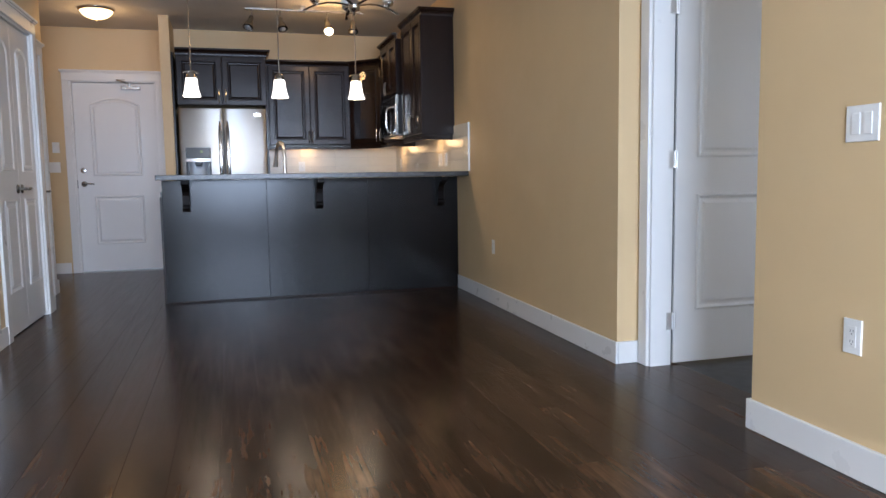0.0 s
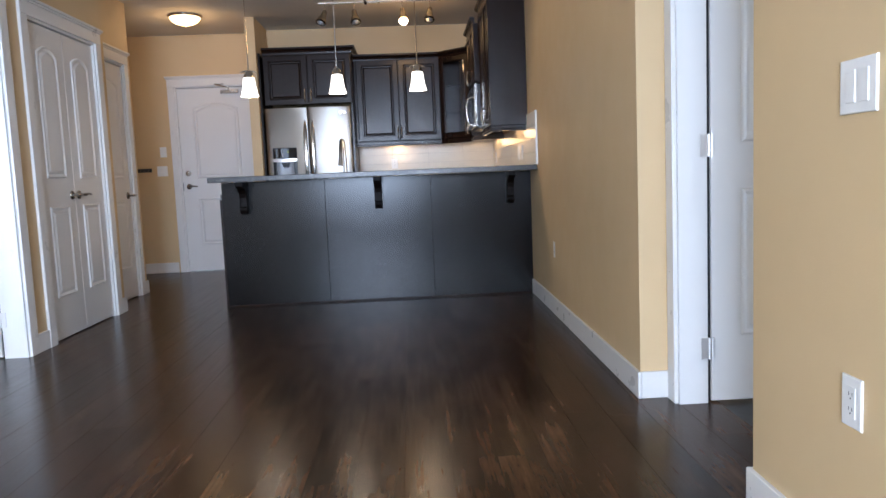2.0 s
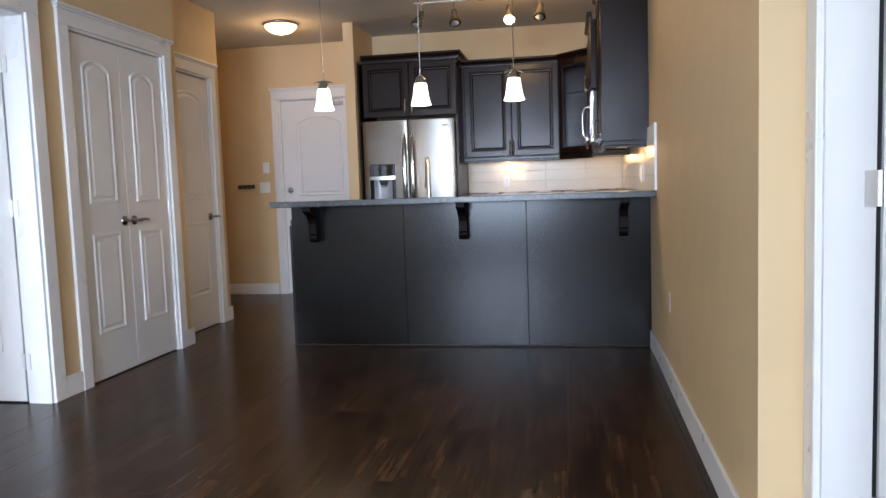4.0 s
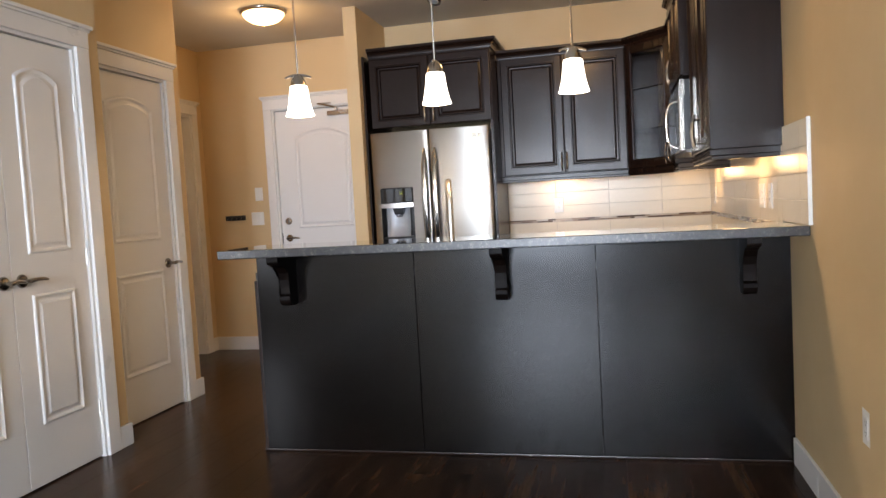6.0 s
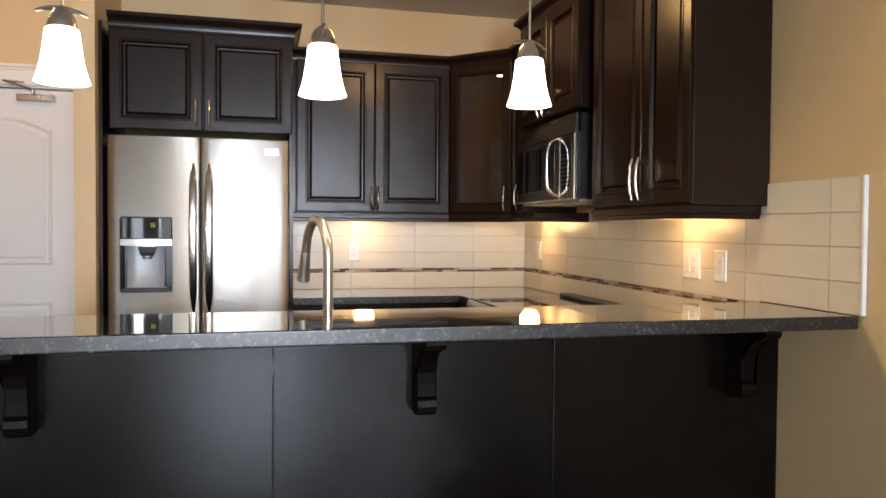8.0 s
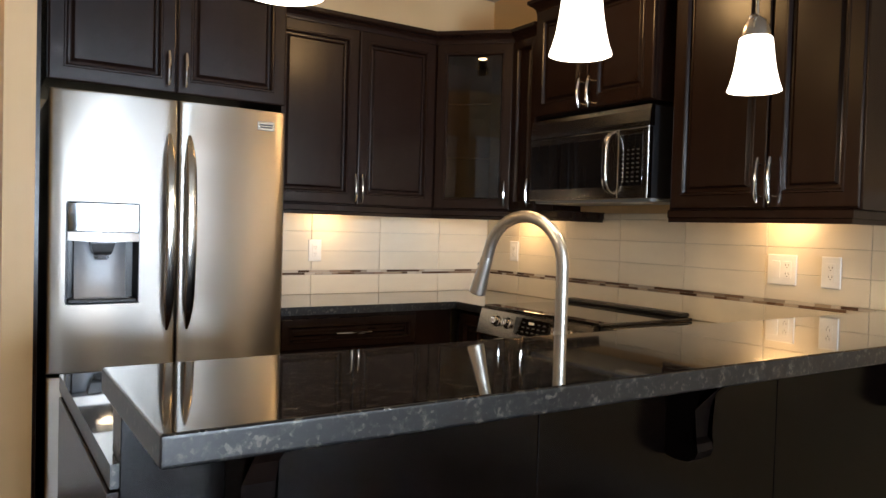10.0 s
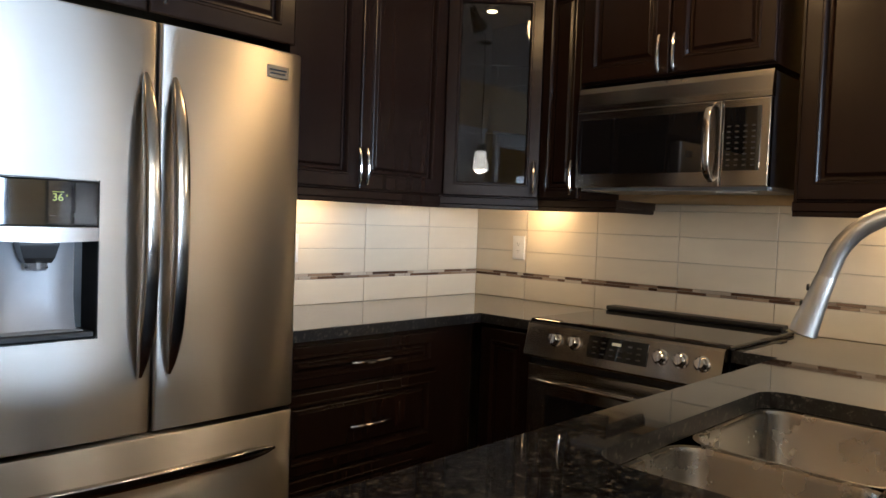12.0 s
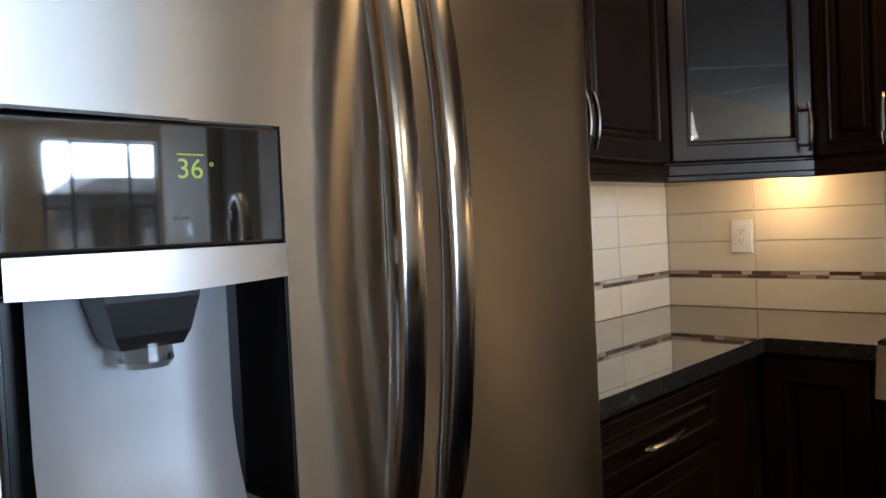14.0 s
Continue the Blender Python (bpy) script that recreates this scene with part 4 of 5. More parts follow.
def bowed_panel(x0, x1, z0, z1, hole=None, depth=0.06, r=0.010):
    """A fridge door: bowed front with rounded rim, and an opening if asked for."""
    xs = [x0, x0 + r * 0.15, x0 + r * 0.5, x0 + r] + [x0 + r + (x1 - x0 - 2 * r) * i / 12 for i in range(1, 12)] + [x1 - r, x1 - r * 0.5, x1 - r * 0.15, x1]
    zs = [z0, z0 + r * 0.3, z0 + r, z1 - r, z1 - r * 0.3, z1]
    if hole:
        xs = sorted([x for x in xs if not (abs(x - hole[0]) < 0.012 or abs(x - hole[1]) < 0.012)] + [hole[0], hole[1]])
        zs = sorted(zs + [hole[2], hole[3]])

    def rim(a, lo, hi):
        d = min(a - lo, hi - a)
        return 0 if d >= r else r - math.sqrt(max(0, r * r - (r - d) ** 2))
    bm = bmesh.new()
    g = [[bm.verts.new((x, bow(x) + rim(x, x0, x1) + rim(z, z0, z1), z)) for x in xs] for z in zs]
    for j in range(len(zs) - 1):
        for i in range(len(xs) - 1):
            if hole and hole[0] - 1e-6 <= xs[i] and xs[i + 1] <= hole[1] + 1e-6 and hole[2] - 1e-6 <= zs[j] and zs[j + 1] <= hole[3] + 1e-6:
                continue
            bm.faces.new((g[j][i], g[j][i + 1], g[j + 1][i + 1], g[j + 1][i]))
    e = bmesh.ops.extrude_edge_only(bm, edges=[q for q in bm.edges if q.is_boundary])
    for v in e["geom"]:
        if isinstance(v, bmesh.types.BMVert):
            v.co.y = FY + depth + 0.016
    bmesh.ops.delete(bm, geom=[v for v in bm.verts if not v.link_faces], context="VERTS")
    return bm


def bar_handle(parent, pts, w, t, n):
    """A long bowed handle, flat in section, swept with tapered ends."""
    k = len(pts)
    rr = [w * (0.35 + 0.65 * min(1, 6 * i / (k - 1), 6 * (k - 1 - i) / (k - 1))) for i in range(k)]
    bm = tube(bmesh.new(), pts, rr, 14, (n, t))
    return smooth(part("handle", bm, NICKEL, parent, "long bowed steel handle"), 50)


def strap(parent, pts, across, a, b, material, tip=0.35, run=6):
    """A bowed flat bar: rounded box section, half-width a, half-depth b, ends tapered."""
    pts, across = [Vector(p) for p in pts], Vector(across)
    k, rows = len(pts), []
    bm = bmesh.new()
    for i, p in enumerate(pts):
        t = (pts[min(i + 1, k - 1)] - pts[max(i - 1, 0)]).normalized()
        n = t.cross(across).normalized()
        q = tip + (1 - tip) * min(1, run * i / (k - 1), run * (k - 1 - i) / (k - 1)) ** 0.7
        row = []
        for j in range(20):
            c, s = math.cos(math.tau * j / 20), math.sin(math.tau * j / 20)
            row.append(bm.verts.new(p + across * (math.copysign(abs(c) ** 0.5, c) * a * q) + n * (math.copysign(abs(s) ** 0.5, s) * b * (0.5 + 0.5 * q))))
        rows.append(row)
    for r, s in zip(rows, rows[1:]):
        for j in range(20):
            bm.faces.new((r[j], r[(j + 1) % 20], s[(j + 1) % 20], s[j]))
    bm.faces.new(rows[0])
    bm.faces.new(rows[-1])
    return smooth(part("handle", bm, material, parent, "long bowed steel handle"), 50)


def fridge():
    f = thing("refrigerator", (0.385, 8.25, 0), "stainless french-door refrigerator with an ice dispenser", "refrigerator")
    part("cabinet", box(FX0 + 0.006, FX1 - 0.004, FY + 0.085, 8.56, 0.03, 1.735, 0.004), BLACKP, f, "dark grey cabinet body")
    for x in (FX0 + 0.05, FX1 - 0.05):
        for y in (8.02, 8.5):
            part("foot", lathe(bmesh.new(), (x, y, 0.0), [(0.02, 0.0), (0.02, 0.031)], 12), BLACKP, f)
    part("hinge_cover", box(FX0 + 0.01, FX0 + 0.09, FY + 0.03, FY + 0.12, 1.737, 1.757, 0.004), BLACKP, f)
    hole = (0.002, 0.252, 0.967, 1.347)
    left = part("door", bowed_panel(FX0, FM - 0.003, 0.712, 1.755, hole), STEEL, f)
    right = part("door", bowed_panel(FM + 0.003, FX1, 0.712, 1.755), STEEL, f)
    low = part("freezer_drawer", bowed_panel(FX0, FX1, 0.075, 0.703), STEEL, f)
    for o in (left, right, low):
        smooth(o, 40)
    for d, hx in ((left, FM - 0.035), (right, FM + 0.041)):
        k = 25
        pts = []
        for i in range(k):
            s = 2 * i / (k - 1) - 1
            pts.append((hx, bow(hx) - 0.002 - 0.058 * (1 - s * s) ** 0.75, 1.241 + 0.378 * s))
        strap(d, pts, X, 0.019, 0.013, HANDLE, 0.25, 7)
    pts = []
    for i in range(25):
        s = 2 * i / 24 - 1
        x = 0.385 + 0.375 * s
        pts.append((x, bow(x) - 0.004 - 0.050 * (1 - s * s) ** 0.8, 0.600 + 0.012 * (1 - s * s)))
    strap(low, pts, Z, 0.016, 0.012, HANDLE, 0.3, 8)
    # dispenser
    x0, x1, z0, z1 = hole
    bm = bmesh.new()
    ring = [round_rect(x0 - 0.002, x1 + 0.002, z0 - 0.002, z1 + 0.002, 0.014), round_rect(x0 - 0.001, x1 + 0.001, z0 - 0.001, z1 + 0.001, 0.014), round_rect(x0 + 0.002, x1 - 0.002, z0 + 0.002, z1 - 0.002, 0.012), round_rect(x0 + 0.002, x1 - 0.002, z0 + 0.002, z1 - 0.002, 0.012)]
    loft(bm, (0, bow(0.1) - 0.0005, 0), X, Z, -Y, ring, [-0.008, 0.002, 0.002, -0.02], cap=False)
    disp = part("dispenser", bm, BLACKP, left, "ice and water dispenser with a black trim")
    bm = bmesh.new()
    tilt = Matrix.Rotation(radians(-4.0), 3, "Z") @ Matrix.Rotation(radians(0.9), 3, "X")
    obox(bm, (0.123, bow(0.1) + 0.001, 1.296), tilt @ X, tilt @ Z, tilt @ -Y, x0 + 0.003 - 0.123, x1 - 0.003 - 0.123, 1.236 - 1.296, z1 - 0.003 - 1.296, -0.02, 0.002, 0.003)
    part("display", bm, BLACKG, disp, "glossy black control display")
    bm = bmesh.new()
    k = 12
    top = []
    for i in range(k + 1):
        s = 2 * i / k - 1
        top.append(((x0 + x1) / 2 + s * (x1 - x0 - 0.006) / 2, -0.012 - 0.014 * (1 - s * s)))
    lo = [bm.verts.new((x, bow(0.1) + y, 1.203 - 0.004 * (1 - abs(2 * i / k - 1)))) for i, (x, y) in enumerate(top)]
    hi = [bm.verts.new((x, bow(0.1) + y, 1.2345)) for x, y in top]
    lb = [bm.verts.new((v.co.x, bow(0.1) + 0.05, v.co.z)) for v in lo]
    hb = [bm.verts.new((v.co.x, bow(0.1) + 0.05, v.co.z)) for v in hi]
    for i in range(k):
        bm.faces.new((lo[i], lo[i + 1], hi[i + 1], hi[i]))
        bm.faces.new((hi[i], hi[i + 1], hb[i + 1], hb[i]))
        bm.faces.new((lo[i + 1], lo[i], lb[i], lb[i + 1]))
    smooth(part("lip", bm, LIP, disp, "curved bright steel lip"), 40)
    bm = bmesh.new()
    a = round_rect(x0 + 0.003, x1 - 0.003, z0 + 0.003, 1.220, 0.010)
    b = round_rect(x0 + 0.012, x1 - 0.012, z0 + 0.006, 1.220, 0.012)
    loft(bm, (0, bow(0.1), 0), X, Z, Y, [a, a, b], [-0.001, 0.01, 0.072], cap=False)
    smooth(part("recess", bm, BLACKP, disp, "dark dispenser recess"), 50)
    bm = bmesh.new()
    k, b0, b1 = 14, x0 + 0.030, x1 - 0.042
    cols = []
    for i in range(k + 1):
        s = 2 * i / k - 1
        xx = (b0 + b1) / 2 + s * (b1 - b0) / 2
        yy = bow(0.1) + 0.068 - 0.010 * s * s - 0.020 * s ** 6
        cols.append([bm.verts.new((xx, yy - 0.10 * max(0, 0.35 - q) ** 1.5, z0 + 0.018 + q * (1.228 - z0 - 0.018))) for q in (0, 0.06, 0.13, 0.22, 0.35, 0.6, 1.0)])
    for p, q in zip(cols, cols[1:]):
        for i in range(6):
            bm.faces.new((p[i], q[i], q[i + 1], p[i + 1]))
    # black sheet added beside the narrowed plate, for the shade on its curved edges
    part("recess_back", box(x0 + 0.004, x1 - 0.004, bow(0.1) + 0.071, bow(0.1) + 0.073, z0 + 0.004, 1.226), BLACKP, disp)
    smooth(part("back_plate", bm, DISP, disp, "curved silver back plate"), 60)
    bm = bmesh.new()
    cx = (x0 + x1) / 2
    loft(bm, (cx, bow(0.1) + 0.012, 1.212), X, Y, -Z, [rect(-0.045, 0.045, 0, 0.052), rect(-0.042, 0.042, 0, 0.050), rect(-0.034, 0.034, 0.004, 0.046), rect(-0.028, 0.028, 0.008, 0.042)], [0, 0.02, 0.05, 0.062])
    part("chute", bm, BLACKP, disp, "black ice chute")
    bm = bmesh.new()
    lathe(bm, (cx, bow(0.1) + 0.036, 1.15), [(0.022, 0.004), (0.024, -0.012), (0.020, -0.018)], 20)
    p = part("nozzle", bm, FROST, disp, "clear plastic nozzle")
    bm = obox(bmesh.new(), (0, 0, z0 + 0.006), X, Y, Z, x0 + 0.010, x1 - 0.010, bow(0.1) - 0.004, bow(0.1) + 0.070, 0, 0.014, 0.004)
    tray = part("tray", bm, BLACKP, disp, "dark drip tray")
    bm = bmesh.new()
    for i in range(9):
        y = bow(0.1) + 0.006 + i * 0.0055
        bx(bm, x0 + 0.03, x1 - 0.03, y, y + 0.003, z0 + 0.0205, z0 + 0.0225)
    part("grille", bm, GREYP, tray)
    # badge
    bm = obox(bmesh.new(), (0.705, bow(0.73) + 0.001, 1.672), X, Z, -Y, 0, 0.072, 0, 0.036, 0, 0.004, 0.0015)
    badge = part("badge", bm, CHROME, right, "small brushed maker's badge")
    bm = bmesh.new()
    for z, w in ((0.010, 0.050), (0.020, 0.056)):
        obox(bm, (0.705, bow(0.73) - 0.0031, 1.672), X, Z, -Y, 0.036 - w / 2, 0.036 + w / 2, z, z + 0.005, 0, 0.0006)
    part("badge_bars", bm, BLACKP, badge)
    return disp


disp = fridge()


def words(name, text, size, o, rx, rz, material, parent, extrude=0.0003):
    c = bpy.data.curves.new(name, "FONT")
    c.body, c.size, c.extrude, c.align_x, c.align_y = text, size, extrude, "CENTER", "CENTER"
    tmp = bpy.data.objects.new(name, c)
    scene.collection.objects.link(tmp)
    me = bpy.data.meshes.new_from_object(tmp.evaluated_get(bpy.context.evaluated_depsgraph_get()))
    bpy.data.objects.remove(tmp)
    me.transform(Matrix.Translation(Vector(o) - origin[parent]) @ Euler((radians(rx), 0, radians(rz))).to_matrix().to_4x4())
    me.materials.append(material)
    ob = new(name, me)
    ob.parent = parent
    return ob


words("temperature_digits", "36", 0.0245, (0.158, bow(0.1) - 0.0042, 1.303), 91, -4.0, LCD, disp)
words("degree_mark", "°", 0.014, (0.178, bow(0.1) - 0.0052, 1.304), 91, -4.0, LCD, disp)
bm = bmesh.new()
obox(bm, (0, bow(0.1) - 0.0042, 0), X, Z, -Y, 0.146, 0.178, 1.3155, 1.3168, 0, 0.0005)
part("display_line", bm, LCD, disp)
for at, a0, a1, b0, b1 in ((0.0022, 0.142, 0.160, 1.2600, 1.2622), (0.0052, 0.193, 0.1955, 1.258, 1.267)):
    part("display_print", obox(bmesh.new(), (0, bow(0.1) - at, 0), X, Z, -Y, a0, a1, b0, b1, 0, 0.0005), MARK, disp)


# ---- range and microwave ----
def range_stove():
    s = thing("range", (2.07, 7.38, 0), "stainless slide-in electric range with a black glass cooktop", "range")
    y0, y1, xf = 7.003, 7.752, 1.800
    part("body", box(xf + 0.02, RW - 0.06, y0 + 0.004, y1 - 0.004, 0.03, 0.90), BLACKP, s)
    for y in (y0 + 0.06, y1 - 0.06):
        for x in (1.88, 2.28):
            part("foot", lathe(bmesh.new(), (x, y, 0), [(0.018, 0), (0.018, 0.031)], 10), BLACKP, s)
    top = part("cooktop", box(1.782, RW - 0.055, y0 - 0.010, y1 + 0.003, 0.9165, 0.929, 0.004), BLACKG, s, "black glass cooktop")
    part("rear_vent", box(RW - 0.110, RW - 0.045, y0 + 0.015, y1 - 0.010, 0.930, 0.948, 0.006), BLACKP, s, "black raised rear vent")
    # sloping control panel
    bm = bmesh.new()
    prof = [(1.800, 0.915), (1.776, 0.920), (1.766, 0.912), (1.738, 0.800), (1.745, 0.790), (1.800, 0.790)]
    a, b = [bm.verts.new((x, y0, z)) for x, z in prof], [bm.verts.new((x, y1, z)) for x, z in prof]
    bm.faces.new(a)
    bm.faces.new(b[::-1])
    for i in range(6):
        bm.faces.new((a[i], b[i], b[(i + 1) % 6], a[(i + 1) % 6]))
    cp = part("control_panel", bm, STEELD, s, "stainless sloping control panel")
    up = Vector((0.028, 0, 0.112)).normalized()
    n = Vector((-up.z, 0, up.x))
    o = Vector((1.755, y1, 0.866))
    for d in (0.135, 0.215, 0.545, 0.615, 0.685):
        c = o - Y * d
        bm = tube(bmesh.new(), [c, c + n * 0.004, c + n * 0.006, c + n * 0.024, c + n * 0.027], [0.026, 0.026, 0.021, 0.019, 0.015], 24)
        k = smooth(part("knob", bm, CHROME, cp, "polished steel control knob"))
        bm = obox(bmesh.new(), c, up, -Y, n, -0.018, 0.018, -0.004, 0.004, 0.026, 0.034, 0.002)
        part("grip", bm, CHROME, k)
    bm = obox(bmesh.new(), o, -Y, up, n, 0.270, 0.500, -0.040, 0.036, 0.0005, 0.004, 0.001)
    dp = part("display", bm, BLACKG, cp, "black touch display")
    bm = bmesh.new()
    for i in range(6):
        for j in range(3):
            if 2 <= i <= 3 and j == 2:
                continue
            a = 0.290 + i * 0.034
            obox(bm, o, -Y, up, n, a, a + 0.016, -0.026 + j * 0.020, -0.0215 + j * 0.020, 0.0042, 0.0046)
    part("key_marks", bm, MARK, dp)
    bm = obox(bmesh.new(), o, -Y, up, n, 0.365, 0.400, 0.012, 0.022, 0.0042, 0.0046)
    part("clock", bm, LCDG, dp)
    bm = obox(bmesh.new(), (1.762, y1 - 0.012, 0.0), -Y, Z, -X, 0, y1 - y0 - 0.024, 0.250, 0.765, -0.04, 0.008, 0.006)
    od = part("oven_door", bm, STEELD, s, "stainless oven door")
    part("oven_window", obox(bmesh.new(), (1.762, y1 - 0.012, 0.0), -Y, Z, -X, 0.085, 0.640, 0.290, 0.660, 0.0085, 0.0105, 0.001), BLACKG, od, "black glass oven window")
    k = 21
    pts = []
    for i in range(k):
        q = 2 * i / (k - 1) - 1
        pts.append((1.752 - 0.050 * (1 - q ** 4) ** 0.7, 7.378 + 0.350 * q, 0.722 - 0.012 * q * q))
    bar_handle(od, pts, 0.015, 0.8, Z)
    part("vent_strip", obox(bmesh.new(), (1.762, y1 - 0.012, 0.0), -Y, Z, -X, 0.01, 0.715, 0.768, 0.786, -0.03, 0.0), BLACKP, s)
    part("drawer", obox(bmesh.new(), (1.762, y1 - 0.012, 0.0), -Y, Z, -X, 0, 0.725, 0.06, 0.243, -0.04, 0.006, 0.006), STEEL, s)


range_stove()


def microwave():
    m = thing("microwave", (2.2, 7.38, 1.44), "stainless over-the-range microwave with a black window", "microwave")
    y0, y1, xf, z0, z1 = 7.006, 7.760, 2.045, 1.434, 1.824
    part("body", box(xf + 0.022, RW, y0 + 0.003, y1 - 0.003, z0 + 0.004, z1 - 0.002, 0.002), BLACKP, m, "black body")
    bm = bmesh.new()
    prof = [(xf + 0.03, z1 - 0.090), (xf, z1 - 0.090), (xf - 0.002, z1 - 0.07), (xf + 0.004, z1 - 0.02), (xf + 0.010, z1), (xf + 0.03, z1)]
    a, b = [bm.verts.new((x, y0, z)) for x, z in prof], [bm.verts.new((x, y1, z)) for x, z in prof]
    bm.faces.new(a)
    bm.faces.new(b[::-1])
    for i in range(6):
        bm.faces.new((a[i], b[i], b[(i + 1) % 6], a[(i + 1) % 6]))
    part("top_grille", bm, STEELD, m, "curved stainless top grille")
    o = Vector((xf, y1, 0))
    d = part("door", obox(bmesh.new(), o, -Y, Z, -X, 0, 0.590, z0, z1 - 0.093, -0.022, 0.004, 0.004), STEELD, m, "stainless door frame")
    part("window", obox(bmesh.new(), o, -Y, Z, -X, 0.012, 0.530, z0 + 0.052, z1 - 0.125, 0.0045, 0.006, 0.001), BLACKG, d, "black glass window")
    p = part("control_panel", obox(bmesh.new(), o, -Y, Z, -X, 0.592, 0.754, z0, z1 - 0.093, -0.022, 0.004, 0.004), STEELD, m)
    k = part("keypad", obox(bmesh.new(), o, -Y, Z, -X, 0.600, 0.725, z0 + 0.055, z1 - 0.120, 0.0045, 0.006, 0.001), BLACKG, p, "black touch keypad")
    bm = bmesh.new()
    for i in range(4):
        for j in range(8):
            a, b = 0.612 + i * 0.028, z0 + 0.07 + j * 0.019
            obox(bm, o, -Y, Z, -X, a, a + 0.012, b, b + 0.005, 0.0062, 0.0066)
    part("key_marks", bm, MARK, k)
    pts = []
    for i in range(21):
        q = 2 * i / 20 - 1
        pts.append((xf - 0.002 - 0.056 * (1 - q ** 4) ** 0.6, y1 - 0.560, z0 + 0.155 + 0.135 * q))
    h = strap(d, pts, Y, 0.013, 0.006, CHROME, 0.7)
    bm = bmesh.new()
    bx(bm, xf + 0.03, RW - 0.02, y0 + 0.01, y1 - 0.01, z0 - 0.012, z0 + 0.003, 0.003)
    part("underside", bm, GREYP, m, "grey vented underside")
    part("cooktop_lens", box(xf + 0.06, xf + 0.13, y0 + 0.08, y0 + 0.20, z0 - 0.016, z0 - 0.0125, 0.001), PLATE, m)


microwave()

# ---- lamps ----
def pendant():
    x, y = 0.165, 6.168
    p = thing("pendant_lamp", (x, y, TOP), "frosted white bell-shade pendant lamp on a nickel rod, lit", "lamp", "pendants over the bar")
    part("canopy", smooth_mesh(lathe(bmesh.new(), (x, y, TOP), [(0.06, -0.001), (0.06, -0.008), (0.045, -0.020), (0.012, -0.026)], 24)), NICKEL, p)
    part("rod", tube(bmesh.new(), [(x, y, TOP - 0.02), (x, y, 1.885)], 0.0045, 8), NICKEL, p)
    bm = lathe(bmesh.new(), (x, y, 0), [(0.008, 1.893), (0.015, 1.888), (0.026, 1.878), (0.034, 1.862), (0.038, 1.845), (0.039, 1.834)], 24)
    smooth(part("cap", bm, NICKEL, p, "nickel shade holder"))
    bm = bmesh.new()
    pts = [(x + 0.062 * s, y + 0.018 * s, 1.875 + 0.014 * (1 - s * s)) for s in (-1, -0.7, -0.35, 0, 0.35, 0.7, 1)]
    tube(bm, pts, [0.004, 0.006, 0.007, 0.007, 0.007, 0.006, 0.004], 10)
    smooth(part("crossbar", bm, NICKEL, p, "curved nickel crossbar"))
    outer = [(0.0385, 1.835), (0.0435, 1.830), (0.0465, 1.805), (0.0500, 1.776), (0.0555, 1.742), (0.0640, 1.708), (0.0710, 1.688)]
    inner = [(r - 0.004, z) for r, z in reversed(outer)]
    bm = lathe(bmesh.new(), (x, y, 0), outer + inner, 32, cap=False)
    smooth(part("shade", bm, SHADE, p, "lit frosted glass bell shade"), 60)
    return p


def smooth_mesh(bm):
    for f in bm.faces:
        f.smooth = True
    return bm


pend = pendant()
for x, turn in ((0.165, 0), (0.867, 76), (1.514, 4)):
    if turn:
        copy_thing(pend, pose(x, 6.168, TOP, rz=turn))
    lamp("pendant_bulb", "POINT", pose(x, 6.168, 1.71), 7, (1.0, 0.74, 0.45), 0.05)


def dome_light():
    x, y = -0.745, 7.72
    d = thing("ceiling_light", (x, y, TOP), "shallow alabaster glass dome ceiling light, lit", "lamp")
    part("pan", smooth_mesh(lathe(bmesh.new(), (x, y, TOP), [(0.165, -0.001), (0.170, -0.010), (0.150, -0.024)], 32)), NICKEL, d)
    part("bowl", smooth_mesh(lathe(bmesh.new(), (x, y, TOP), [(0.150, -0.022), (0.147, -0.034), (0.128, -0.058), (0.095, -0.080), (0.050, -0.094), (0.008, -0.098)], 32)), DOME, d, "glowing alabaster bowl")
    part("finial", smooth_mesh(lathe(bmesh.new(), (x, y, TOP), [(0.010, -0.097), (0.011, -0.104), (0.005, -0.112)], 12)), NICKEL, d)
    lamp("dome_bulb", "POINT", pose(x, y, TOP - 0.16), 6, (1.0, 0.58, 0.21), 0.10)


dome_light()


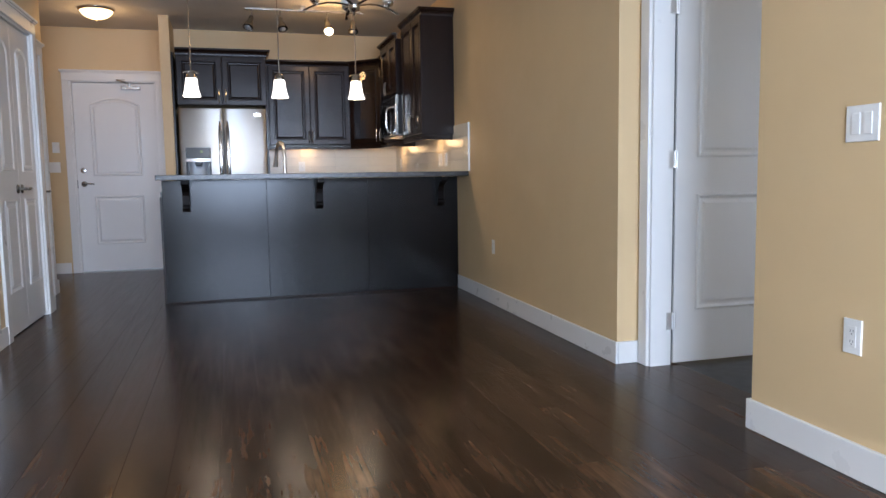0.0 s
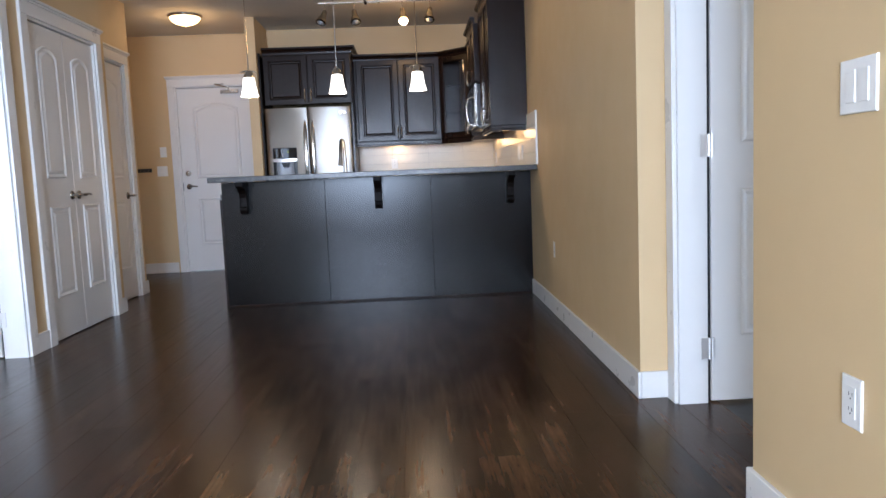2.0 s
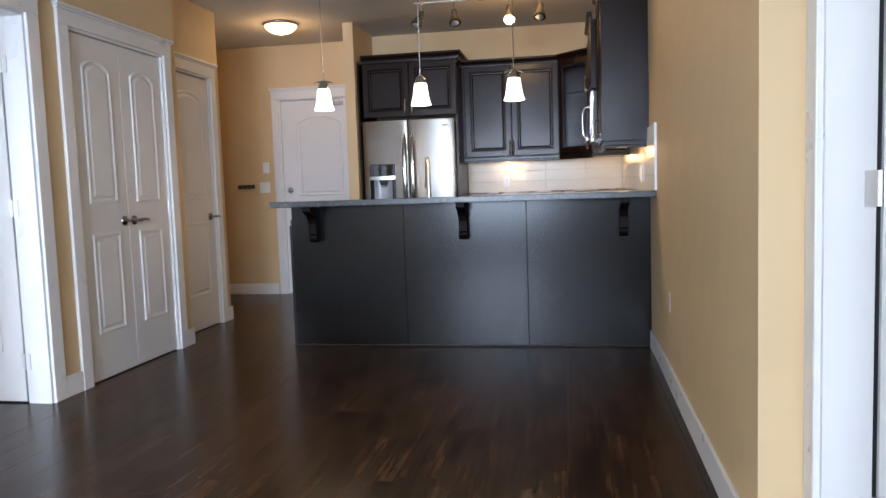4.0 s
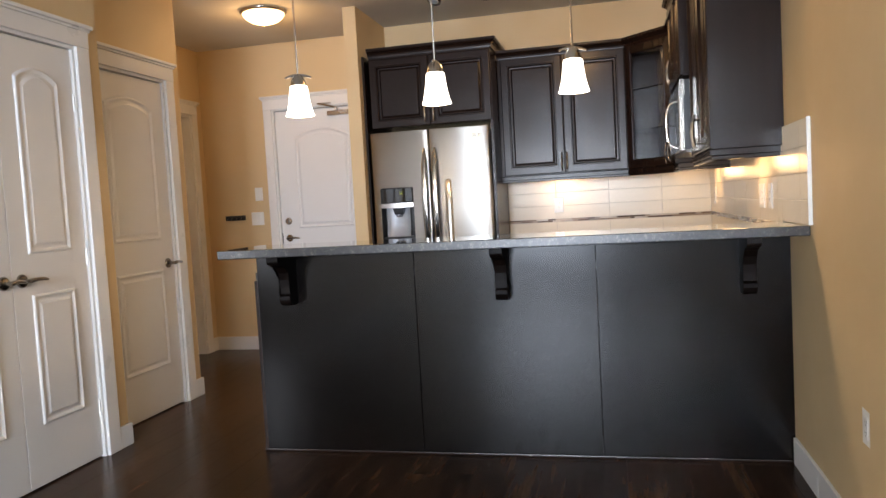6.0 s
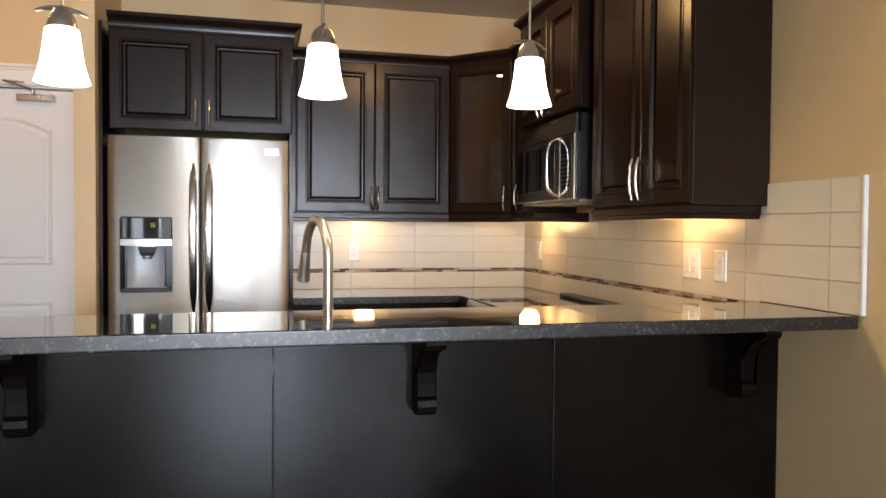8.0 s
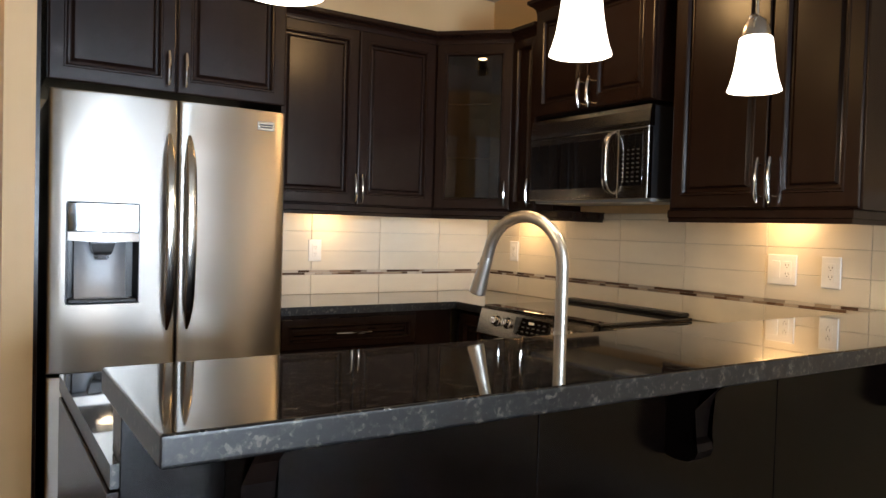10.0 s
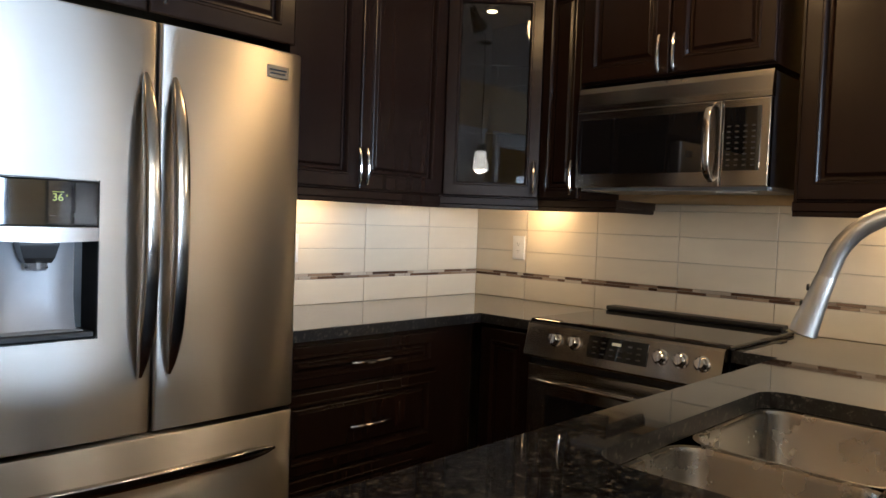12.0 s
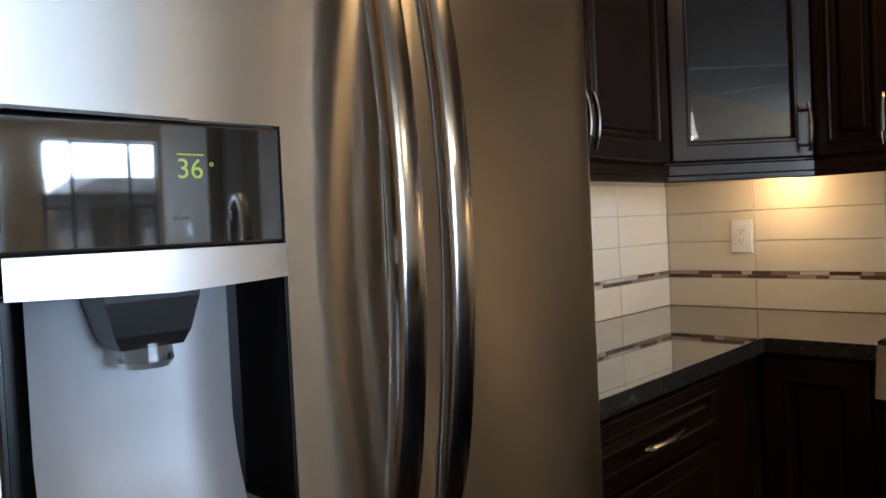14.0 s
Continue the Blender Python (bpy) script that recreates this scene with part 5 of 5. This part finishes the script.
def track_light():
    y = 7.20
    t = thing("track_light", (1.2, y, TOP), "nickel ceiling track with four swivel spot heads", "lamp")
    part("rail", box(0.632, 1.780, y - 0.012, y + 0.012, TOP - 0.050, TOP - 0.034, 0.003), NICKEL, t)
    part("canopy", box(1.16, 1.21, y - 0.03, y + 0.03, TOP - 0.055, TOP - 0.001, 0.004), NICKEL, t)
    for x, tilt, lit in ((0.695, -0.35, False), (0.965, 0.15, False), (1.417, 0.05, True), (1.675, -0.1, False)):
        bm = bmesh.new()
        tube(bm, [(x, y, TOP - 0.048), (x, y, TOP - 0.115)], 0.007, 10)
        lathe(bm, (x, y, TOP - 0.115), [(0.014, 0.004), (0.016, 0.0), (0.010, -0.008)], 14)
        stem = part("stem", bm, NICKEL, t)
        c = Vector((x, y, TOP - 0.125))
        d = Vector((tilt, -0.55, -1)).normalized()
        bm = tube(bmesh.new(), [c - d * 0.015, c, c + d * 0.045, c + d * 0.090, c + d * 0.128, c + d * 0.132], [0.014, 0.023, 0.026, 0.040, 0.050, 0.043], 20)
        h = smooth(part("spot_head", bm, DARKN, t, "swivel nickel spot head"))
        bm = bmesh.new()
        bmesh.ops.create_icosphere(bm, subdivisions=3, radius=0.043 if lit else 0.038, matrix=Matrix.Translation(c + d * (0.128 if lit else 0.112)))
        smooth(part("bulb", bm, BULB if lit else GREYP, h, "lit bulb" if lit else "unlit reflector bulb"))
        if lit:
            lamp("track_bulb", "POINT", pose(*(c + d * 0.185 + Vector((0, -0.02, 0)))), 13, (1.0, 0.58, 0.22), 0.10)


track_light()


def chandelier():
    x, y, z = 1.20, 4.30, 2.015
    c = thing("chandelier", (x, y, TOP), "brushed nickel dining chandelier with five flat curved arms", "lamp")
    part("canopy", smooth_mesh(lathe(bmesh.new(), (x, y, TOP), [(0.065, -0.001), (0.065, -0.012), (0.03, -0.03)], 24)), NICKEL, c)
    part("rod", tube(bmesh.new(), [(x, y, TOP - 0.02), (x, y, z + 0.02)], 0.006, 8), NICKEL, c)
    part("hub", smooth_mesh(lathe(bmesh.new(), (x, y, z), [(0.004, -0.030), (0.010, -0.018), (0.012, -0.008), (0.034, 0.0), (0.036, 0.035), (0.026, 0.06), (0.012, 0.09)], 24)), NICKEL, c)
    for i in range(5):
        a = radians(18 + 72 * i)
        w = Vector((math.cos(a), math.sin(a), 0))
        o = Vector((x, y, z))
        pts = [o + w * (0.02 + 0.29 * s) + Z * (0.030 + 0.045 * math.sin(s * 2.6) - 0.045 * s) for s in (0, 0.15, 0.3, 0.5, 0.7, 0.85, 1.0)]
        arm = smooth(part("arm", tube(bmesh.new(), pts, [0.012] * 6 + [0.009], 10, (Z, 0.45)), NICKEL, c, "flat curved arm"))
        q = o + w * 0.24 + Z * 0.055
        part("cup", smooth_mesh(lathe(bmesh.new(), q, [(0.012, -0.01), (0.03, 0.005), (0.034, 0.02)], 20)), NICKEL, arm)
        part("shade", smooth_mesh(lathe(bmesh.new(), q, [(0.034, 0.02), (0.045, 0.05), (0.056, 0.10), (0.066, 0.15), (0.062, 0.15), (0.042, 0.05), (0.030, 0.022)], 24)), PLATE, arm, "unlit white glass shade")


chandelier()


# ---- plates on the walls ----
def plate(name, o, u, n, w, h, kind, label, category="outlet"):
    """Wall plate centred on o: 'outlet', 'rocker' (n switches) or 'blank'."""
    o, u, n = Vector(o), Vector(u), Vector(n)
    p = thing(name, o, label, category)
    part("plate", obox(bmesh.new(), o, u, Z, n, -w / 2, w / 2, -h / 2, h / 2, 0.0005, 0.006, 0.003), PLATE, p)
    count = {"rocker3": 3, "rocker2": 2, "combo": 2}.get(kind, 1)
    for i in range(count):
        a = (i - (count - 1) / 2) * 0.046
        rock = kind.startswith("rocker") or (kind == "combo" and i == 0)
        if kind == "blank":
            continue
        part("rocker" if rock else "receptacle", obox(bmesh.new(), o, u, Z, n, a - 0.0165, a + 0.0165, -0.034, 0.034, 0.006, 0.0085 if rock else 0.0075, 0.001), PLATE, p)
        if not rock:
            bm = bmesh.new()
            for dz in (-0.019, 0.015):
                for da in (-0.006, 0.006):
                    obox(bm, o, u, Z, n, a + da - 0.001, a + da + 0.001, dz, dz + 0.008, 0.0075, 0.0078)
                tube(bm, [o + u * a + Z * (dz - 0.006) + n * 0.0074, o + u * a + Z * (dz - 0.006) + n * 0.0078], 0.0022, 8)
            part("slots", bm, BLACKP, p)
    return p


WHITE = "white plastic "
plate("light_switch", (2.368, 1.659, 1.152), -Y, -X, 0.128, 0.115, "rocker2", WHITE + "double rocker switch on the beige wall", "switch")
plate("outlet", (2.368, 1.665, 0.465), -Y, -X, 0.073, 0.115, "outlet", WHITE + "duplex outlet low on the beige wall")
plate("outlet", (2.40, 5.160, 0.452), -Y, -X, 0.073, 0.115, "outlet", WHITE + "duplex outlet low on the beige wall")
plate("light_switch", (-1.378, 8.70, 1.387), X, -Y, 0.073, 0.115, "rocker1", WHITE + "rocker switch beside the entry door", "switch")
plate("light_switch", (-1.404, 8.70, 1.172), X, -Y, 0.118, 0.115, "rocker2", WHITE + "double switch beside the entry door", "switch")


def key_rack():
    k = thing("key_rack", (-1.62, 8.70, 1.18), "black key rack with four hooks by the entry", "key rack")
    part("board", box(-1.712, -1.522, 8.684, 8.699, 1.165, 1.208, 0.002), BLACKP, k)
    for i in range(4):
        x = -1.683 + i * 0.044
        part("hook", tube(bmesh.new(), [(x, 8.684, 1.190), (x, 8.672, 1.186), (x, 8.664, 1.176), (x, 8.666, 1.168)], 0.003, 6), CHROME, k)


key_rack()

# ---- backsplash, piece by piece ----
back = tagged(part("backsplash_north", box(0.858, RW - 0.009, BW - 0.003, BW + 0.0015, 0.9155, 1.384), GROUT), "cream tile backsplash with a mosaic band", "backsplash", kind="structure")
side_bm = box(RW - 0.003, RW + 0.0015, 6.191, BW - 0.004, 0.9155, 1.384)
bx(side_bm, RW - 0.003, RW + 0.0015, 5.745, 6.1905, 1.0515, 1.384)
bx(side_bm, RW - 0.003, RW + 0.0015, 5.745, 6.163, 1.3845, 1.459)
side = tagged(part("backsplash_east", side_bm, GROUT), "cream tile backsplash with a mosaic band", "backsplash", kind="structure")
low_strip = tagged(part("tile_edge_trim", box(2.385, 2.3995, 5.737, 5.747, 1.0515, 1.462, 0.002), PLATE), "white tile edge trim", "trim", kind="structure")
cache = {}


def piece(name, parent, x0, x1, y0, y1, z0, z1, material, ease=0.0012):
    key = (name, round(x1 - x0, 4), round(y1 - y0, 4), round(z1 - z0, 4))
    if key not in cache:
        hx, hy, hz = (x1 - x0) / 2, (y1 - y0) / 2, (z1 - z0) / 2
        bm = bmesh.new()
        bx(bm, -hx, hx, -hy, hy, -hz, hz)
        bmesh.ops.bevel(bm, geom=bm.edges[:], offset=min(ease, hx * 0.6, hy * 0.6, hz * 0.6), segments=1, affect="EDGES")
        me = bpy.data.meshes.new(name)
        bm.to_mesh(me)
        bm.free()
        me.materials.append(material)
        cache[key] = me
    ob = new(name, cache[key])
    ob.parent = parent
    ob.location = Vector(((x0 + x1) / 2, (y0 + y1) / 2, (z0 + z1) / 2)) - origin[parent]
    return ob


G = 0.0022
ROWS_Z = [(0.916, 1.018), (1.044, 1.146), (1.148, 1.250), (1.252, 1.354)]
for k, (z0, z1) in enumerate(ROWS_Z):
    for x0, x1 in ((0.858, 1.232), (1.234, 1.641), (1.643, 2.035), (2.037, 2.388)):
        piece("tile", back, x0, x1, BW - 0.010, BW - 0.003, z0, min(z1, 1.383), TILE)
    for y0, y1 in ((5.748, 5.872), (5.874, 6.276), (6.278, 6.684), (6.686, 7.084), (7.086, 7.474), (7.476, 7.862), (7.864, 8.256), (8.258, 8.572)):
        if z1 < 1.06 and y1 < 6.19:
            continue
        low = z0 < 1.05
        if low and y0 < 6.19 < y1 and z1 > 1.06:
            piece("tile", side, RW - 0.010, RW - 0.003, y0, 6.1905, 1.0515, z1, TILE)
        piece("tile", side, RW - 0.010, RW - 0.003, max(y0, 6.192) if low and y1 > 6.19 else y0, y1, max(z0, 1.0515) if y1 < 6.19 else z0, z1, TILE)
for y0, y1 in ((5.748, 5.872), (5.874, 6.276), (6.278, 6.684), (6.686, 7.084), (7.086, 7.474), (7.476, 7.862)):
    piece("tile", side, RW - 0.010, RW - 0.003, y0, y1, 1.356, 1.382 if y0 > 6.2 else 1.460, TILE) if y0 != 5.874 else (piece("tile", side, RW - 0.010, RW - 0.003, 5.874, 6.163, 1.356, 1.460, TILE), piece("tile", side, RW - 0.010, RW - 0.003, 6.1645, 6.276, 1.356, 1.382, TILE))
rng = random.Random(5)
for row, (z0, z1) in enumerate(((1.0195, 1.0305), (1.032, 1.043))):
    a = 0.858
    while a < 2.37:
        w = rng.choice((0.035, 0.06, 0.09, 0.12))
        piece("mosaic_stick", back, a, min(a + w, 2.387), BW - 0.010, BW - 0.003, z0, z1, MOSAIC, 0.0008)
        a += w + 0.0015
    a = 6.20 + 0.02 * row
    while a < 8.56:
        w = rng.choice((0.035, 0.06, 0.09, 0.12))
        piece("mosaic_stick", side, RW - 0.010, RW - 0.003, a, min(a + w, 8.571), z0, z1, MOSAIC, 0.0008)
        a += w + 0.0015

plate("outlet", (1.252, BW - 0.010, 1.150), X, -Y, 0.073, 0.115, "outlet", WHITE + "duplex outlet on the tiled backsplash")
plate("outlet", (RW - 0.010, 8.300, 1.165), -Y, -X, 0.073, 0.115, "outlet", WHITE + "duplex outlet on the tiled backsplash")
plate("light_switch", (RW - 0.010, 6.613, 1.163), -Y, -X, 0.120, 0.118, "combo", WHITE + "switch and outlet plate on the tiled backsplash", "switch")
plate("outlet", (RW - 0.010, 6.418, 1.163), -Y, -X, 0.073, 0.118, "outlet", WHITE + "outlet on the tiled backsplash")

# ---- floor planks ----
PW, PL = 0.165, 1.26
rng = random.Random(11)
i, x = 0, -1.95
while x < 2.64:
    y = -3.0 - rng.random() * PL
    while y < 8.70:
        y0, y1 = max(y, 1.30 if x + PW < -1.0 else -3.0), min(y + PL - 0.0006, 8.81)
        if y1 - y0 > 0.03:
            piece("plank", floor, x, x + PW - 0.0006, y0, y1, -0.006, 0.0, PLANK, 0.0005)
        y += PL
    x += PW
